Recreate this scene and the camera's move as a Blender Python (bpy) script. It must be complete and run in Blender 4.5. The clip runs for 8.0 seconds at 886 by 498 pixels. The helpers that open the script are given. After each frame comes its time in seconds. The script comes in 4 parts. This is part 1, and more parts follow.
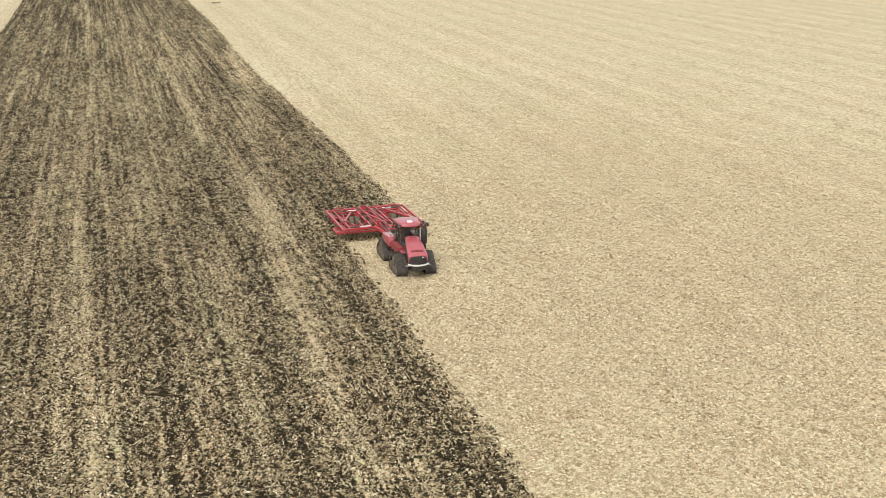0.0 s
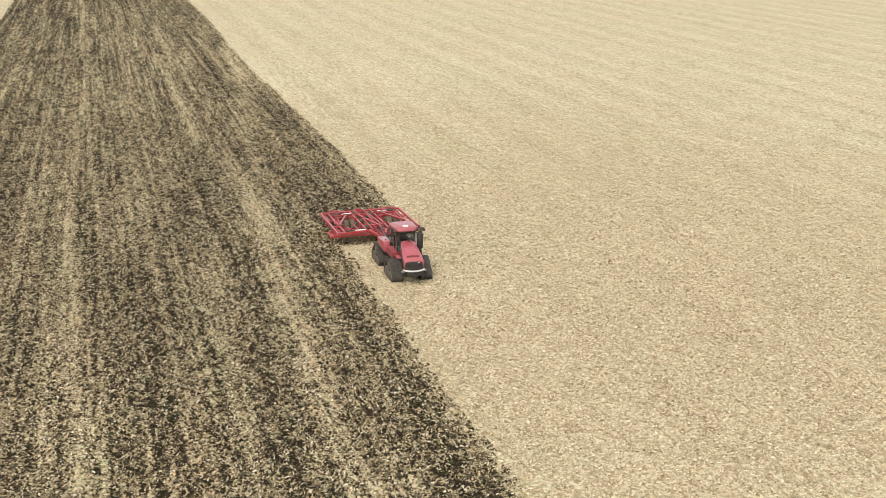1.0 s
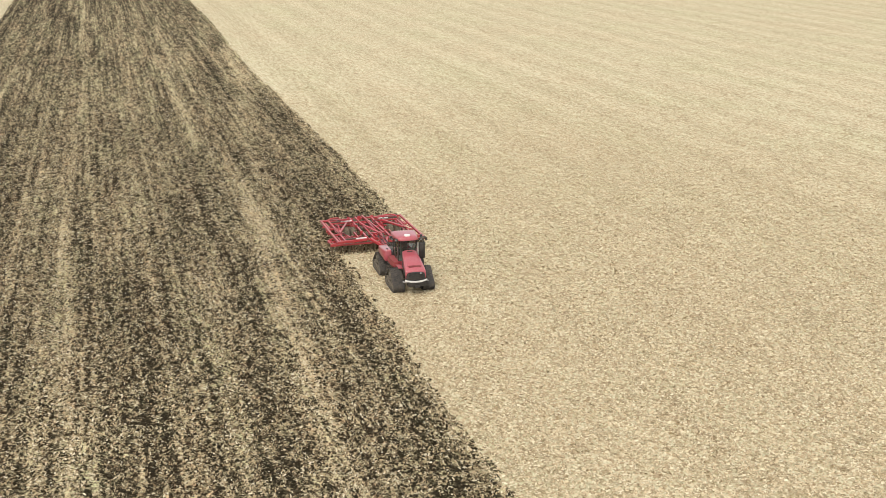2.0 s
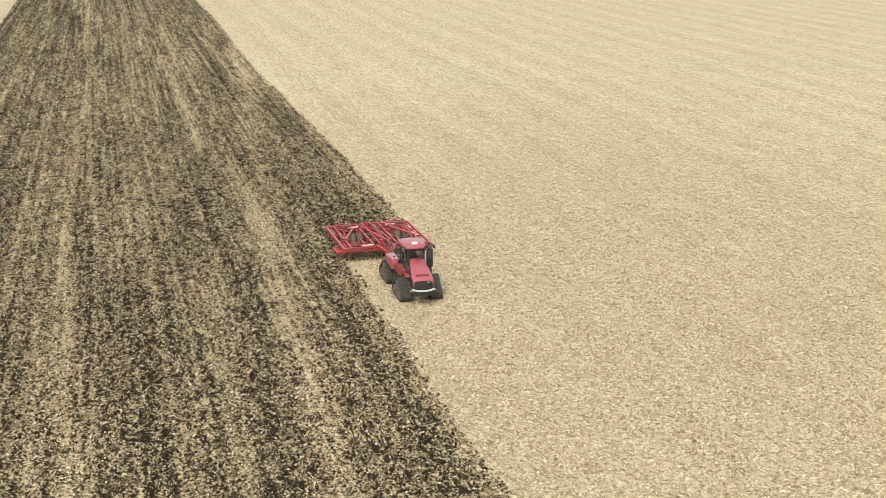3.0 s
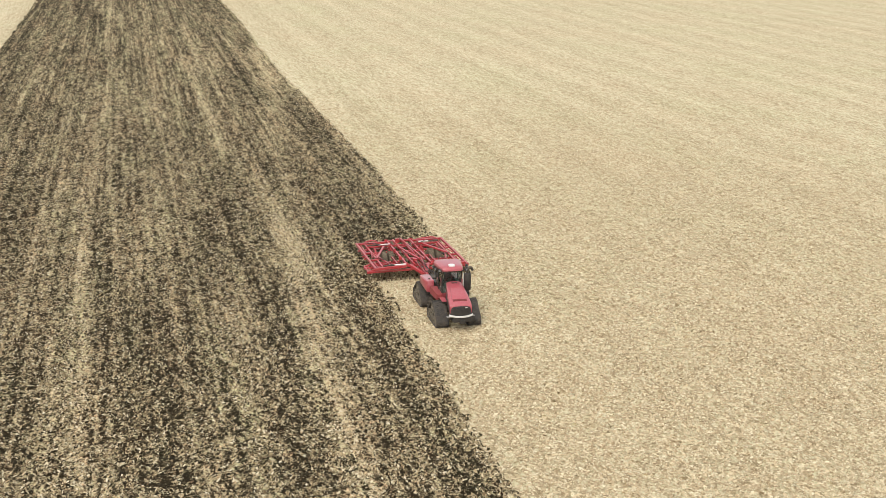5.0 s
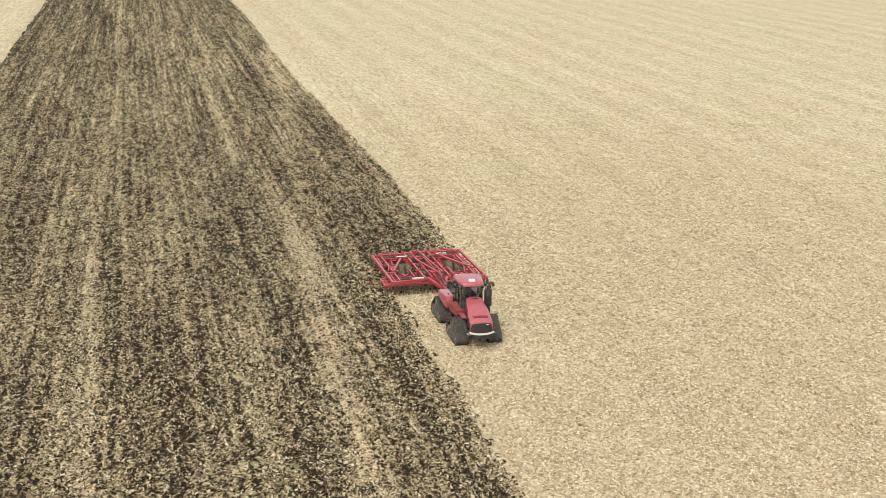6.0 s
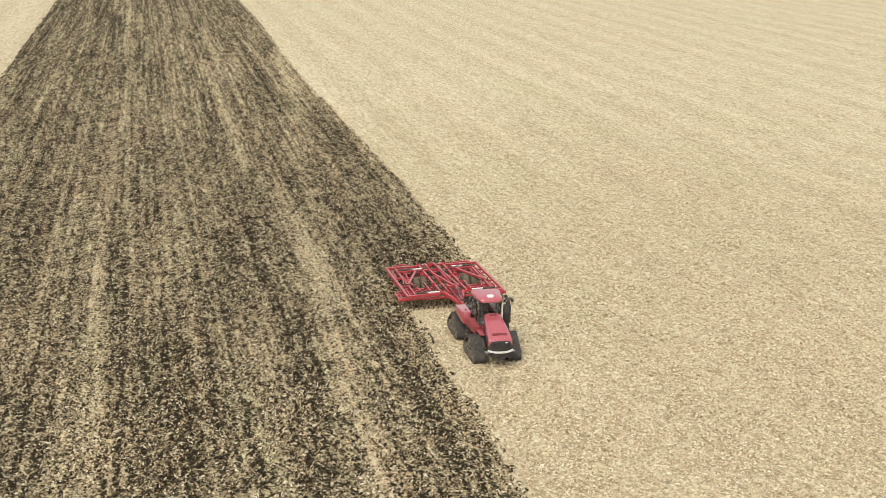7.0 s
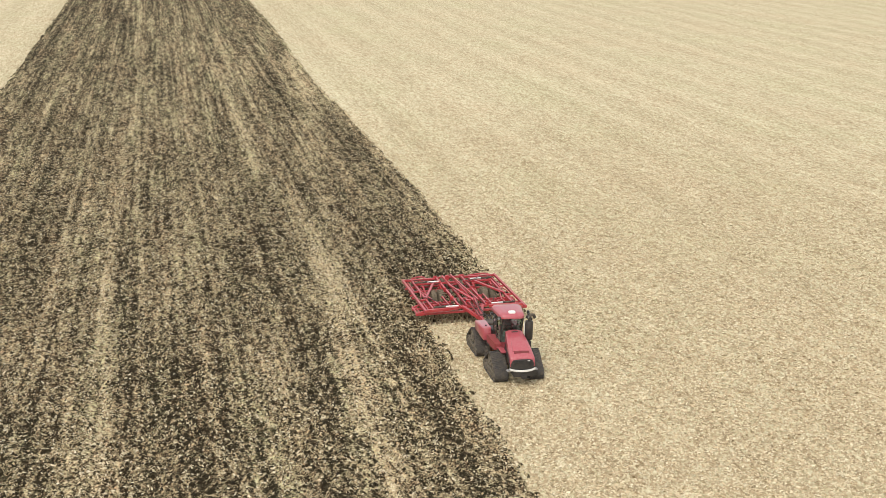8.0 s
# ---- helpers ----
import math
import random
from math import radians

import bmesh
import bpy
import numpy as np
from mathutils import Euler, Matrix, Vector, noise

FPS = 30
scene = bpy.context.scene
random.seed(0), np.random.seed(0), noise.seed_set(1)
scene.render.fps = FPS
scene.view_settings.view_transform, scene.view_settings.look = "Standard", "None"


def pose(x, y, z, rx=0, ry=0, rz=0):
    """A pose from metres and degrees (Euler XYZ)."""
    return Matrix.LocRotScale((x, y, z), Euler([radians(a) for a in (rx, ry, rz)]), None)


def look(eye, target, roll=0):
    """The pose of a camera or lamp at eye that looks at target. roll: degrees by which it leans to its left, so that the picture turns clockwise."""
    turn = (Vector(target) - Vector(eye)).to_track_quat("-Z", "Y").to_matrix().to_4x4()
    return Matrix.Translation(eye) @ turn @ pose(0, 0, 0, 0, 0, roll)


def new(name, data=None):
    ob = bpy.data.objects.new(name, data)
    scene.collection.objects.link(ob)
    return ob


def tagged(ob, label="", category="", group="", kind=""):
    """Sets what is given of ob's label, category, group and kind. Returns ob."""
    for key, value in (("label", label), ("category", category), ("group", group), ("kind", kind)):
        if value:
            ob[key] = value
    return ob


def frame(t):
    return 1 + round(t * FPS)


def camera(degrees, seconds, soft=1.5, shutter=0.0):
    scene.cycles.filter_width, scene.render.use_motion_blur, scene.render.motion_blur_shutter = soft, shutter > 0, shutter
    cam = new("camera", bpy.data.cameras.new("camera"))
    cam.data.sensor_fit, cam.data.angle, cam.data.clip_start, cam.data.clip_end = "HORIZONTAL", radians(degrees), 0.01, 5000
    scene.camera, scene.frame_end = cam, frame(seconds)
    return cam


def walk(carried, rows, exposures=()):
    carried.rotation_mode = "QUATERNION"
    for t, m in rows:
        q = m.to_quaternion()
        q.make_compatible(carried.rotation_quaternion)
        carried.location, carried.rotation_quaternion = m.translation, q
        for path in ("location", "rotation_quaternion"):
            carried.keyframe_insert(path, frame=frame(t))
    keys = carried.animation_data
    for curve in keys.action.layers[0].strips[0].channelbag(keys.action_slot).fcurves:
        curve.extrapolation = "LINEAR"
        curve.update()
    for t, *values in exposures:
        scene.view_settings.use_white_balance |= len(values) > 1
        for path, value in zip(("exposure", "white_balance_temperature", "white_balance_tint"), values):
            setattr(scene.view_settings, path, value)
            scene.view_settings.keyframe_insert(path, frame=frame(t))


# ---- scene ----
cam = camera(42.0, 8.0, soft=0.5)
# seconds, place in metres, pitch, roll and yaw in degrees
ROWS = [
    (0, -21.76, -83.85, 27.23, -16.64, -0.09, -16.38),
    (0.5, -21.44, -83.08, 27.35, -16.82, -0.24, -16.25),
    (1, -21.22, -82.20, 27.49, -16.87, -0.32, -16.47),
    (1.5, -20.97, -81.24, 27.63, -16.90, -0.39, -16.44),
    (3, -20.29, -78.11, 27.84, -17.03, -0.49, -16.04),
    (3.5, -20.22, -76.96, 27.88, -17.08, -0.55, -15.83),
    (4, -20.20, -75.67, 27.93, -17.11, -0.61, -15.57),
    (4.5, -20.21, -74.23, 27.97, -17.15, -0.69, -15.28),
    (6, -20.32, -69.97, 28.17, -17.16, -0.99, -14.53),
    (6.5, -20.24, -68.59, 28.22, -17.16, -0.99, -14.30),
    (7, -20.19, -67.17, 28.23, -17.13, -1.02, -14.08),
    (7.5, -20.20, -65.78, 28.21, -17.08, -1.08, -13.82),
    (8, -20.21, -64.43, 28.19, -17.06, -1.17, -13.57),
]
walk(cam, [(t, pose(x, y, z, 90 + pitch, roll, yaw)) for t, x, y, z, pitch, roll, yaw in ROWS], exposures=[(0.0, 0.3), (8.0, 0.3)])

# ---- light: a bright overcast sky ----
SUN_UP, SUN_ROUND = 50.0, 215.0
world = bpy.data.worlds.new("sky")
scene.world = world
world.use_nodes = True
wn = world.node_tree.nodes
sky = wn.new("ShaderNodeTexSky")
sky.sky_type = "NISHITA"
sky.sun_disc = False
sky.sun_elevation, sky.sun_rotation = radians(SUN_UP), radians(SUN_ROUND)
sky.air_density, sky.dust_density = 1.0, 4.0
wn["Background"].inputs["Strength"].default_value = 0.15
veil = wn.new("ShaderNodeMix")
veil.data_type = "RGBA"
veil.inputs["Factor"].default_value = 0.65
veil.inputs["B"].default_value = (5.6, 5.5, 5.2, 1)
world.node_tree.links.new(sky.outputs["Color"], veil.inputs["A"])
world.node_tree.links.new(veil.outputs["Result"], wn["Background"].inputs["Color"])

sun_data = bpy.data.lights.new("sun", "SUN")
sun_data.energy, sun_data.angle, sun_data.color = 1.5, radians(25), (1.0, 0.95, 0.86)
sun = new("sun", sun_data)
sx = math.sin(radians(SUN_ROUND)) * math.cos(radians(SUN_UP))
sy = math.cos(radians(SUN_ROUND)) * math.cos(radians(SUN_UP))
sun.matrix_world = look((sx * 60, sy * 60, 60 * math.sin(radians(SUN_UP))), (0, 0, 0))


# ---- materials ----
def material(name):
    m = bpy.data.materials.new(name)
    m.use_nodes = True
    return m, m.node_tree.nodes, m.node_tree.links, m.node_tree.nodes["Principled BSDF"]


def noise_tex(nodes, links, vector, scale, detail=3.0, rough=0.55):
    n = nodes.new("ShaderNodeTexNoise")
    n.inputs["Scale"].default_value, n.inputs["Detail"].default_value, n.inputs["Roughness"].default_value = scale, detail, rough
    if vector is not None:
        links.new(vector, n.inputs["Vector"])
    return n.outputs["Fac"]


def ramp(nodes, links, fac, stops):
    r = nodes.new("ShaderNodeValToRGB")
    while len(r.color_ramp.elements) < len(stops):
        r.color_ramp.elements.new(0.5)
    for e, (p, c) in zip(r.color_ramp.elements, stops):
        e.position, e.color = p, (*c, 1)
    links.new(fac, r.inputs["Fac"])
    return r.outputs["Color"]


def mix(nodes, links, fac, a, b, how="MIX"):
    m = nodes.new("ShaderNodeMix")
    m.data_type, m.blend_type = "RGBA", how
    for socket, value in ((m.inputs["Factor"], fac), (m.inputs["A"], a), (m.inputs["B"], b)):
        if isinstance(value, (int, float)):
            socket.default_value = value
        elif isinstance(value, tuple):
            socket.default_value = (*value, 1)
        else:
            links.new(value, socket)
    return m.outputs["Result"]


def calc(nodes, links, how, a, b):
    m = nodes.new("ShaderNodeMath")
    m.operation = how
    for socket, value in zip(m.inputs, (a, b)):
        if isinstance(value, (int, float)):
            socket.default_value = value
        else:
            links.new(value, socket)
    return m.outputs[0]


def stretched(nodes, links, sx_, sy_, sz_):
    tc = nodes.new("ShaderNodeTexCoord")
    mp = nodes.new("ShaderNodeMapping")
    mp.inputs["Scale"].default_value = (sx_, sy_, sz_)
    links.new(tc.outputs["Object"], mp.inputs["Vector"])
    return mp.outputs["Vector"]


def cells(nodes, links, vector, wobble=0.25):
    """Uneven pieces: a random value for each, and the distance from its middle."""
    nz = nodes.new("ShaderNodeTexNoise")
    nz.inputs["Scale"].default_value = 1.7
    links.new(vector, nz.inputs["Vector"])
    add = nodes.new("ShaderNodeVectorMath")
    add.operation = "MULTIPLY_ADD"
    add.inputs[1].default_value = (wobble * 4,) * 3
    links.new(nz.outputs["Color"], add.inputs[0])
    links.new(vector, add.inputs[2])
    v = nodes.new("ShaderNodeTexVoronoi")
    v.voronoi_dimensions = "2D"
    v.inputs["Scale"].default_value = 1.0
    links.new(add.outputs[0], v.inputs["Vector"])
    sep = nodes.new("ShaderNodeSeparateColor")
    links.new(v.outputs["Color"], sep.inputs["Color"])
    return sep.outputs[0], v.outputs["Distance"]


def bump(nodes, links, bsdf, height, strength, distance):
    b = nodes.new("ShaderNodeBump")
    b.inputs["Strength"].default_value, b.inputs["Distance"].default_value = strength, distance
    links.new(height, b.inputs["Height"])
    links.new(b.outputs["Normal"], bsdf.inputs["Normal"])


def painted(name, colour, dust, rough=0.35, amount=0.35, metal=0.0, scale=3.0, coat=0.0, even=0.0):
    """Paint, plastic or steel with a film of field dust in patches and fine scratches."""
    m, n, l, b = material(name)
    v = stretched(n, l, 1, 1, 1)
    big, small = noise_tex(n, l, v, scale, 4), noise_tex(n, l, v, scale * 14, 3)
    both = calc(n, l, "ADD", calc(n, l, "MULTIPLY", big, 0.7), calc(n, l, "MULTIPLY", small, 0.3))
    f = ramp(n, l, both, [(0.34, (amount * even,) * 3), (0.7, (amount, amount, amount))])
    l.new(mix(n, l, f, colour, dust), b.inputs["Base Color"])
    rr = calc(n, l, "ADD", calc(n, l, "MULTIPLY", f, 0.6), rough)
    l.new(rr, b.inputs["Roughness"])
    b.inputs["Metallic"].default_value = metal
    bump(n, l, b, small, 0.08, 0.01)
    b.inputs["Coat Weight"].default_value, b.inputs["Coat Roughness"].default_value = coat, 0.12
    return m


DUST = (0.36, 0.29, 0.2)
# Pale film on the reds: dust, plus the sky's sheen put into the colour.
PALE_DUST_SHEEN = (0.5, 0.4, 0.36)
RED = painted("red_paint", (0.4, 0.024, 0.054), PALE_DUST_SHEEN, 0.3, 0.23, scale=6.0, coat=1.0, even=0.5)
# Copy of the red paint, its colour darkened to make the platform look less lit.
DIMMED_RED = painted("dimmed_red_paint", (0.26, 0.016, 0.03), DUST, 0.55, 0.2, scale=6.0, even=0.3)
# Dark red puts the shade inside the hood slot into its colour.
SHADE_RED = painted("shaded_red_slot", (0.16, 0.012, 0.02), DUST, 0.6, 0.15)
FRAME_RED = painted("implement_red_paint", (0.42, 0.012, 0.024), PALE_DUST_SHEEN, 0.34, 0.16, scale=5.0, coat=0.8, even=0.1)
RUBBER = painted("black_rubber", (0.028, 0.028, 0.03), DUST, 0.65, 0.25, scale=4.0)
DUSTY = painted("dusty_cast_steel", (0.07, 0.064, 0.056), DUST, 0.7, 0.6, scale=6.0)
PLASTIC = painted("black_plastic", (0.018, 0.018, 0.02), DUST, 0.5, 0.12)
CAST = painted("dark_cast_steel", (0.05, 0.045, 0.04), DUST, 0.6, 0.4, metal=0.4)
WORN = painted("soil_worn_steel", (0.1, 0.075, 0.048), (0.28, 0.21, 0.12), 0.75, 0.95, metal=0.2, scale=6.0)
CAKED = painted("soil_caked_steel", (0.06, 0.046, 0.034), (0.2, 0.155, 0.1), 0.85, 0.9, scale=7.0)
SILVER = painted("silver_trim", (0.78, 0.78, 0.76), DUST, 0.3, 0.12, metal=0.2)
WHITE = painted("white_plastic_rod_glint", (0.82, 0.82, 0.8), DUST, 0.4, 0.12)
CLOTH = painted("grey_seat_cloth", (0.2, 0.21, 0.2), DUST, 0.9, 0.1)
MUD_TYRE = painted("muddy_tyre_rubber", (0.1, 0.082, 0.06), (0.29, 0.235, 0.16), 0.85, 0.75, scale=5.0)

TRIM = painted("grey_cab_trim", (0.22, 0.23, 0.22), DUST, 0.7, 0.1)
STEEL_GREY = painted("grey_plate", (0.3, 0.3, 0.3), DUST, 0.45, 0.25)


def tinted_glass():
    m, n, l, b = material("tinted_cab_glass")
    b.inputs["Base Color"].default_value = (0.54, 0.64, 0.59, 1)
    b.inputs["Roughness"].default_value = 0.03
    b.inputs["Transmission Weight"].default_value = 1.0
    b.inputs["IOR"].default_value = 1.45
    return m


GLASS = tinted_glass()


STUBBLE_LEVEL, TILLED_LEVEL = 0.421, 0.345


def fleck(nodes, links, turn, long, wide, wobble=0.3):
    """Uneven lengths of straw lying at an angle: high in the middle of a pale piece, low in the gaps and on dark ones."""
    tc = nodes.new("ShaderNodeTexCoord")
    mp = nodes.new("ShaderNodeMapping")
    mp.vector_type = "TEXTURE"
    mp.inputs["Rotation"].default_value = (0, 0, radians(turn))
    mp.inputs["Scale"].default_value = (long, wide, 1)
    links.new(tc.outputs["Object"], mp.inputs["Vector"])
    value, off = cells(nodes, links, mp.outputs["Vector"], wobble)
    return calc(nodes, links, "SUBTRACT", value, off), value


def stubble_ground():
    """Chopped maize straw lying thick on the ground: pale flecks, thin darker gaps, faint rows and passes along the field."""
    m, n, l, b = material("straw_mulch")
    # Flecks are drawn out along the field to look right from the camera.
    one, any_ = fleck(n, l, 72, 0.5, 0.22)
    two, _ = fleck(n, l, 116, 0.44, 0.2)
    wide_, _ = fleck(n, l, 92, 2.4, 0.42)
    top = calc(n, l, "MAXIMUM", one, two)
    fine = noise_tex(n, l, stretched(n, l, 6.5, 3.6, 3), 1.0, 2.0, 0.6)
    rows = noise_tex(n, l, stretched(n, l, 0.5, 0.016, 1), 1.0, 2.0)
    patch = noise_tex(n, l, stretched(n, l, 0.07, 0.035, 1), 1.0, 4)
    wave = n.new("ShaderNodeTexWave")
    wave.bands_direction = "X"
    wave.inputs["Scale"].default_value, wave.inputs["Distortion"].default_value, wave.inputs["Detail"].default_value = 0.036, 1.3, 3.0
    wave.inputs["Detail Scale"].default_value = 0.3
    l.new(stretched(n, l, 1, 0.06, 1), wave.inputs["Vector"])
    f = calc(n, l, "ADD", STUBBLE_LEVEL, calc(n, l, "MULTIPLY", top, 0.24))
    for value, middle, share in ((wide_, 0.05, 0.07), (fine, 0.5, 0.2), (rows, 0.5, 0.09), (wave.outputs["Fac"], 0.5, 0.034)):
        f = calc(n, l, "ADD", f, calc(n, l, "MULTIPLY", calc(n, l, "SUBTRACT", value, middle), share))
    c = ramp(n, l, f, [(0.3, (0.28, 0.218, 0.126)), (0.43, (0.43, 0.356, 0.225)), (0.53, (0.57, 0.497, 0.33)), (0.7, (0.775, 0.71, 0.52))])
    tint = ramp(n, l, patch, [(0.34, (0.975, 1.0, 0.955)), (0.5, (1, 1, 0.985)), (0.66, (1.01, 0.985, 0.965))])
    c = mix(n, l, 1.0, c, tint, "MULTIPLY")
    leaf = ramp(n, l, any_, [(0.0, (1.03, 0.975, 0.96)), (0.5, (1, 1, 1)), (1.0, (0.975, 1.01, 1.0))])
    l.new(mix(n, l, 1.0, c, leaf, "MULTIPLY"), b.inputs["Base Color"])
    b.inputs["Roughness"].default_value = 0.85
    b.inputs["Specular IOR Level"].default_value = 0.2
    bump(n, l, b, f, 0.6, 0.06)
    return m


def tilled_ground():
    """Dark earth with straw worked into it, the shade in its gaps put into the colour; straw_cover says how much straw
    lies on top.
    """
    m, n, l, b = material("tilled_earth")
    a = n.new("ShaderNodeAttribute")
    a.attribute_name = "straw_cover"
    cover = a.outputs["Fac"]
    one, _ = fleck(n, l, 62, 0.26, 0.12)
    two, other = fleck(n, l, -38, 0.25, 0.12)
    big, _ = fleck(n, l, 84, 0.9, 0.3)
    strand, _ = fleck(n, l, 91, 2.6, 0.45)
    clump = noise_tex(n, l, stretched(n, l, 4.6, 2.2, 1), 1.0, 1.0, 0.5)
    top = calc(n, l, "MAXIMUM", one, two)
    fine = noise_tex(n, l, stretched(n, l, 12.0, 9.0, 10), 1.0, 2.0, 0.6)
    grain = noise_tex(n, l, stretched(n, l, 1.9, 0.24, 2), 1.0, 4.0, 0.75)
    drag = noise_tex(n, l, stretched(n, l, 2.7, 0.06, 1), 1.0, 3.0, 0.7)
    f = calc(n, l, "ADD", TILLED_LEVEL, calc(n, l, "MULTIPLY", top, 0.4))
    for value, middle, share in ((big, 0.05, 0.16), (strand, 0.05, 0.18), (clump, 0.5, 0.42), (fine, 0.5, 0.12), (grain, 0.5, 0.26), (drag, 0.5, 0.26), (cover, 0.5, 0.42)):
        f = calc(n, l, "ADD", f, calc(n, l, "MULTIPLY", calc(n, l, "SUBTRACT", value, middle), share))
    c = ramp(n, l, f, [(0.3, (0.027, 0.0218, 0.0128)), (0.43, (0.06, 0.048, 0.029)), (0.52, (0.165, 0.13, 0.079)), (0.62, (0.37, 0.298, 0.178)), (0.8, (0.67, 0.565, 0.35))])
    hue = noise_tex(n, l, stretched(n, l, 0.5, 0.05, 1), 1.0, 3.0, 0.7)
    tint = ramp(n, l, hue, [(0.34, (0.95, 1.015, 0.97)), (0.5, (1, 1, 1)), (0.64, (1.045, 0.98, 0.97))])
    c = mix(n, l, 1.0, c, tint, "MULTIPLY")
    leaf = ramp(n, l, other, [(0.0, (1.06, 0.96, 0.94)), (0.45, (1, 1, 1)), (1.0, (0.95, 1.02, 1.03))])
    l.new(mix(n, l, 1.0, c, leaf, "MULTIPLY"), b.inputs["Base Color"])
    b.inputs["Roughness"].default_value = 0.95
    b.inputs["Specular IOR Level"].default_value = 0.03
    bump(n, l, b, f, 1.0, 0.08)
    return m


def by_island(name, stops, rough=0.8):
    m, n, l, b = material(name)
    g = n.new("ShaderNodeNewGeometry")
    l.new(ramp(n, l, g.outputs["Random Per Island"], stops), b.inputs["Base Color"])
    b.inputs["Roughness"].default_value = rough
    b.inputs["Specular IOR Level"].default_value = 0.2
    return m


MULCH, EARTH = stubble_ground(), tilled_ground()
STRAW = by_island("cut_straw", [(0.0, (0.32, 0.242, 0.142)), (0.2, (0.465, 0.368, 0.232)), (0.55, (0.615, 0.505, 0.335)), (0.8, (0.65, 0.572, 0.39)), (1.0, (0.77, 0.7, 0.515))])
STRAW_DULL = by_island("soiled_straw", [(0.0, (0.06, 0.046, 0.029)), (0.2, (0.18, 0.126, 0.07)), (0.4, (0.25, 0.222, 0.13)), (0.6, (0.41, 0.312, 0.18)), (0.82, (0.46, 0.4, 0.265)), (0.95, (0.6, 0.53, 0.37)), (1.0, (0.74, 0.68, 0.52))])
CLOD = by_island("earth_clod", [(0.0, (0.02, 0.016, 0.0095)), (0.6, (0.042, 0.033, 0.0185)), (1.0, (0.1, 0.08, 0.047))], 0.95)


# ---- the field ----
def lattice(x, y, seed):
    h = np.sin(x * 127.1 + y * 311.7 + seed * 74.7) * 43758.5453
    return h - np.floor(h)


def soft_noise(x, y, seed=0):
    """Value noise between 0 and 1 for arrays of places."""
    xi, yi = np.floor(x), np.floor(y)
    u, v = x - xi, y - yi
    u, v = u * u * (3 - 2 * u), v * v * (3 - 2 * v)
    a = lattice(xi, yi, seed) * (1 - u) + lattice(xi + 1, yi, seed) * u
    b = lattice(xi, yi + 1, seed) * (1 - u) + lattice(xi + 1, yi + 1, seed) * u
    return a * (1 - v) + b * v


WORK_FRONT = 8.0      # where the implement's discs meet the stubble
OLD_EDGE, NEW_EDGE, FAR_EDGE = -3.15, 3.9, -42.5


def right_edge(y):
    old = OLD_EDGE - 0.006 * np.maximum(-y - 12, 0) + 0.4 * (soft_noise(y * 0.21, y * 0, 31) - 0.5) + 0.3 * (soft_noise(y * 0.9, y * 0, 32) - 0.5)
    fresh = NEW_EDGE - 0.95 * np.exp(-(((y - 122) / 38.0) ** 2)) + 0.4 * (soft_noise(y * 0.16, y * 0, 33) - 0.5)
    blend = np.clip((y - WORK_FRONT) / 0.8, 0, 1)
    return old * (1 - blend) + fresh * blend


def band(x, centre, width):
    return np.exp(-(((x - centre) / width) ** 2))


# streaks of straw along the field: x at the near and the far end, the stretch of y, half width, how much more (or less) straw
STREAKS = [
    (-23.6, -25.4, -50, 30, 0.55, 0.44), (-25.4, -23.4, 22, 70, 0.7, 0.22), (-23.6, -24.6, 66, 260, 0.5, 0.22),
    (-10.7, -9.4, -50, 16, 1.1, 0.4), (-9.4, -6.2, 6, 46, 1.5, 0.33), (-5.6, -2.2, 40, 92, 1.1, 0.22), (0.5, 1.6, 96, 152, 1.1, 0.42),
    (-11.2, -10.9, 48, 112, 0.55, 0.34), (-16.4, -16.2, -50, 20, 0.8, 0.16), (-20.6, -20.2, 4, 60, 1.1, 0.18), (-13.6, -6.2, 100, 230, 0.45, 0.2),
    (-18.4, -18.6, -50, 34, 0.8, -0.1), (-14.0, -12.2, -50, 14, 1.2, -0.13), (-6.2, -4.6, -50, 8, 1.5, -0.12), (-27.2, -27.8, -50, 24, 1.4, -0.08),
]


def straw_cover(x, y):
    """How much straw lies on the worked ground: streaks along the field, pass by pass."""
    xs = x + 0.5 * (soft_noise(y * 0.03, x * 0.0 + 3.0, 5) - 0.5)
    c = 0.485 + 0.0 * x
    broken = 0.55 + 0.75 * soft_noise(x * 0.25, y * 0.05, 21)
    for x0, x1, y0, y1, wide, more in STREAKS:
        fade = np.clip((y - y0) / 8, 0, 1) * np.clip((y1 - y) / 12, 0, 1)
        c += more * fade * broken * band(xs, x0 + (x1 - x0) * np.clip((y - y0) / (y1 - y0), 0, 1), wide)
    c -= 0.16 * band(xs, -3.6, 0.9) * np.clip((y - 8) / 6, 0, 1) + 0.1 * band(xs, 2.0, 1.0) * np.clip((80 - y) / 20, 0, 1)
    c += 0.36 * (soft_noise(x * 2.4, y * 0.04, 11) - 0.5) + 0.24 * (soft_noise(x * 0.6, y * 0.05, 12) - 0.5)
    c += 0.1 * (soft_noise(x * 0.9, y * 0.3, 13) - 0.5) + 0.36 * (soft_noise(x * 4.0, y * 0.025, 14) - 0.5)
    c += 0.1 * np.exp(-(((y - 120) / 45) ** 2)) * soft_noise(x * 0.12, y * 0.03, 15) + 0.1 * np.clip((y - 80) / 50, 0, 1) * np.clip((x + 30) / 12, 0, 1) - 0.05 * np.clip((y - 160) / 40, 0, 1)
    c += 0.3 * np.exp(-(((right_edge(y) - x) / 0.45) ** 2))
    return np.clip(c, 0, 1)


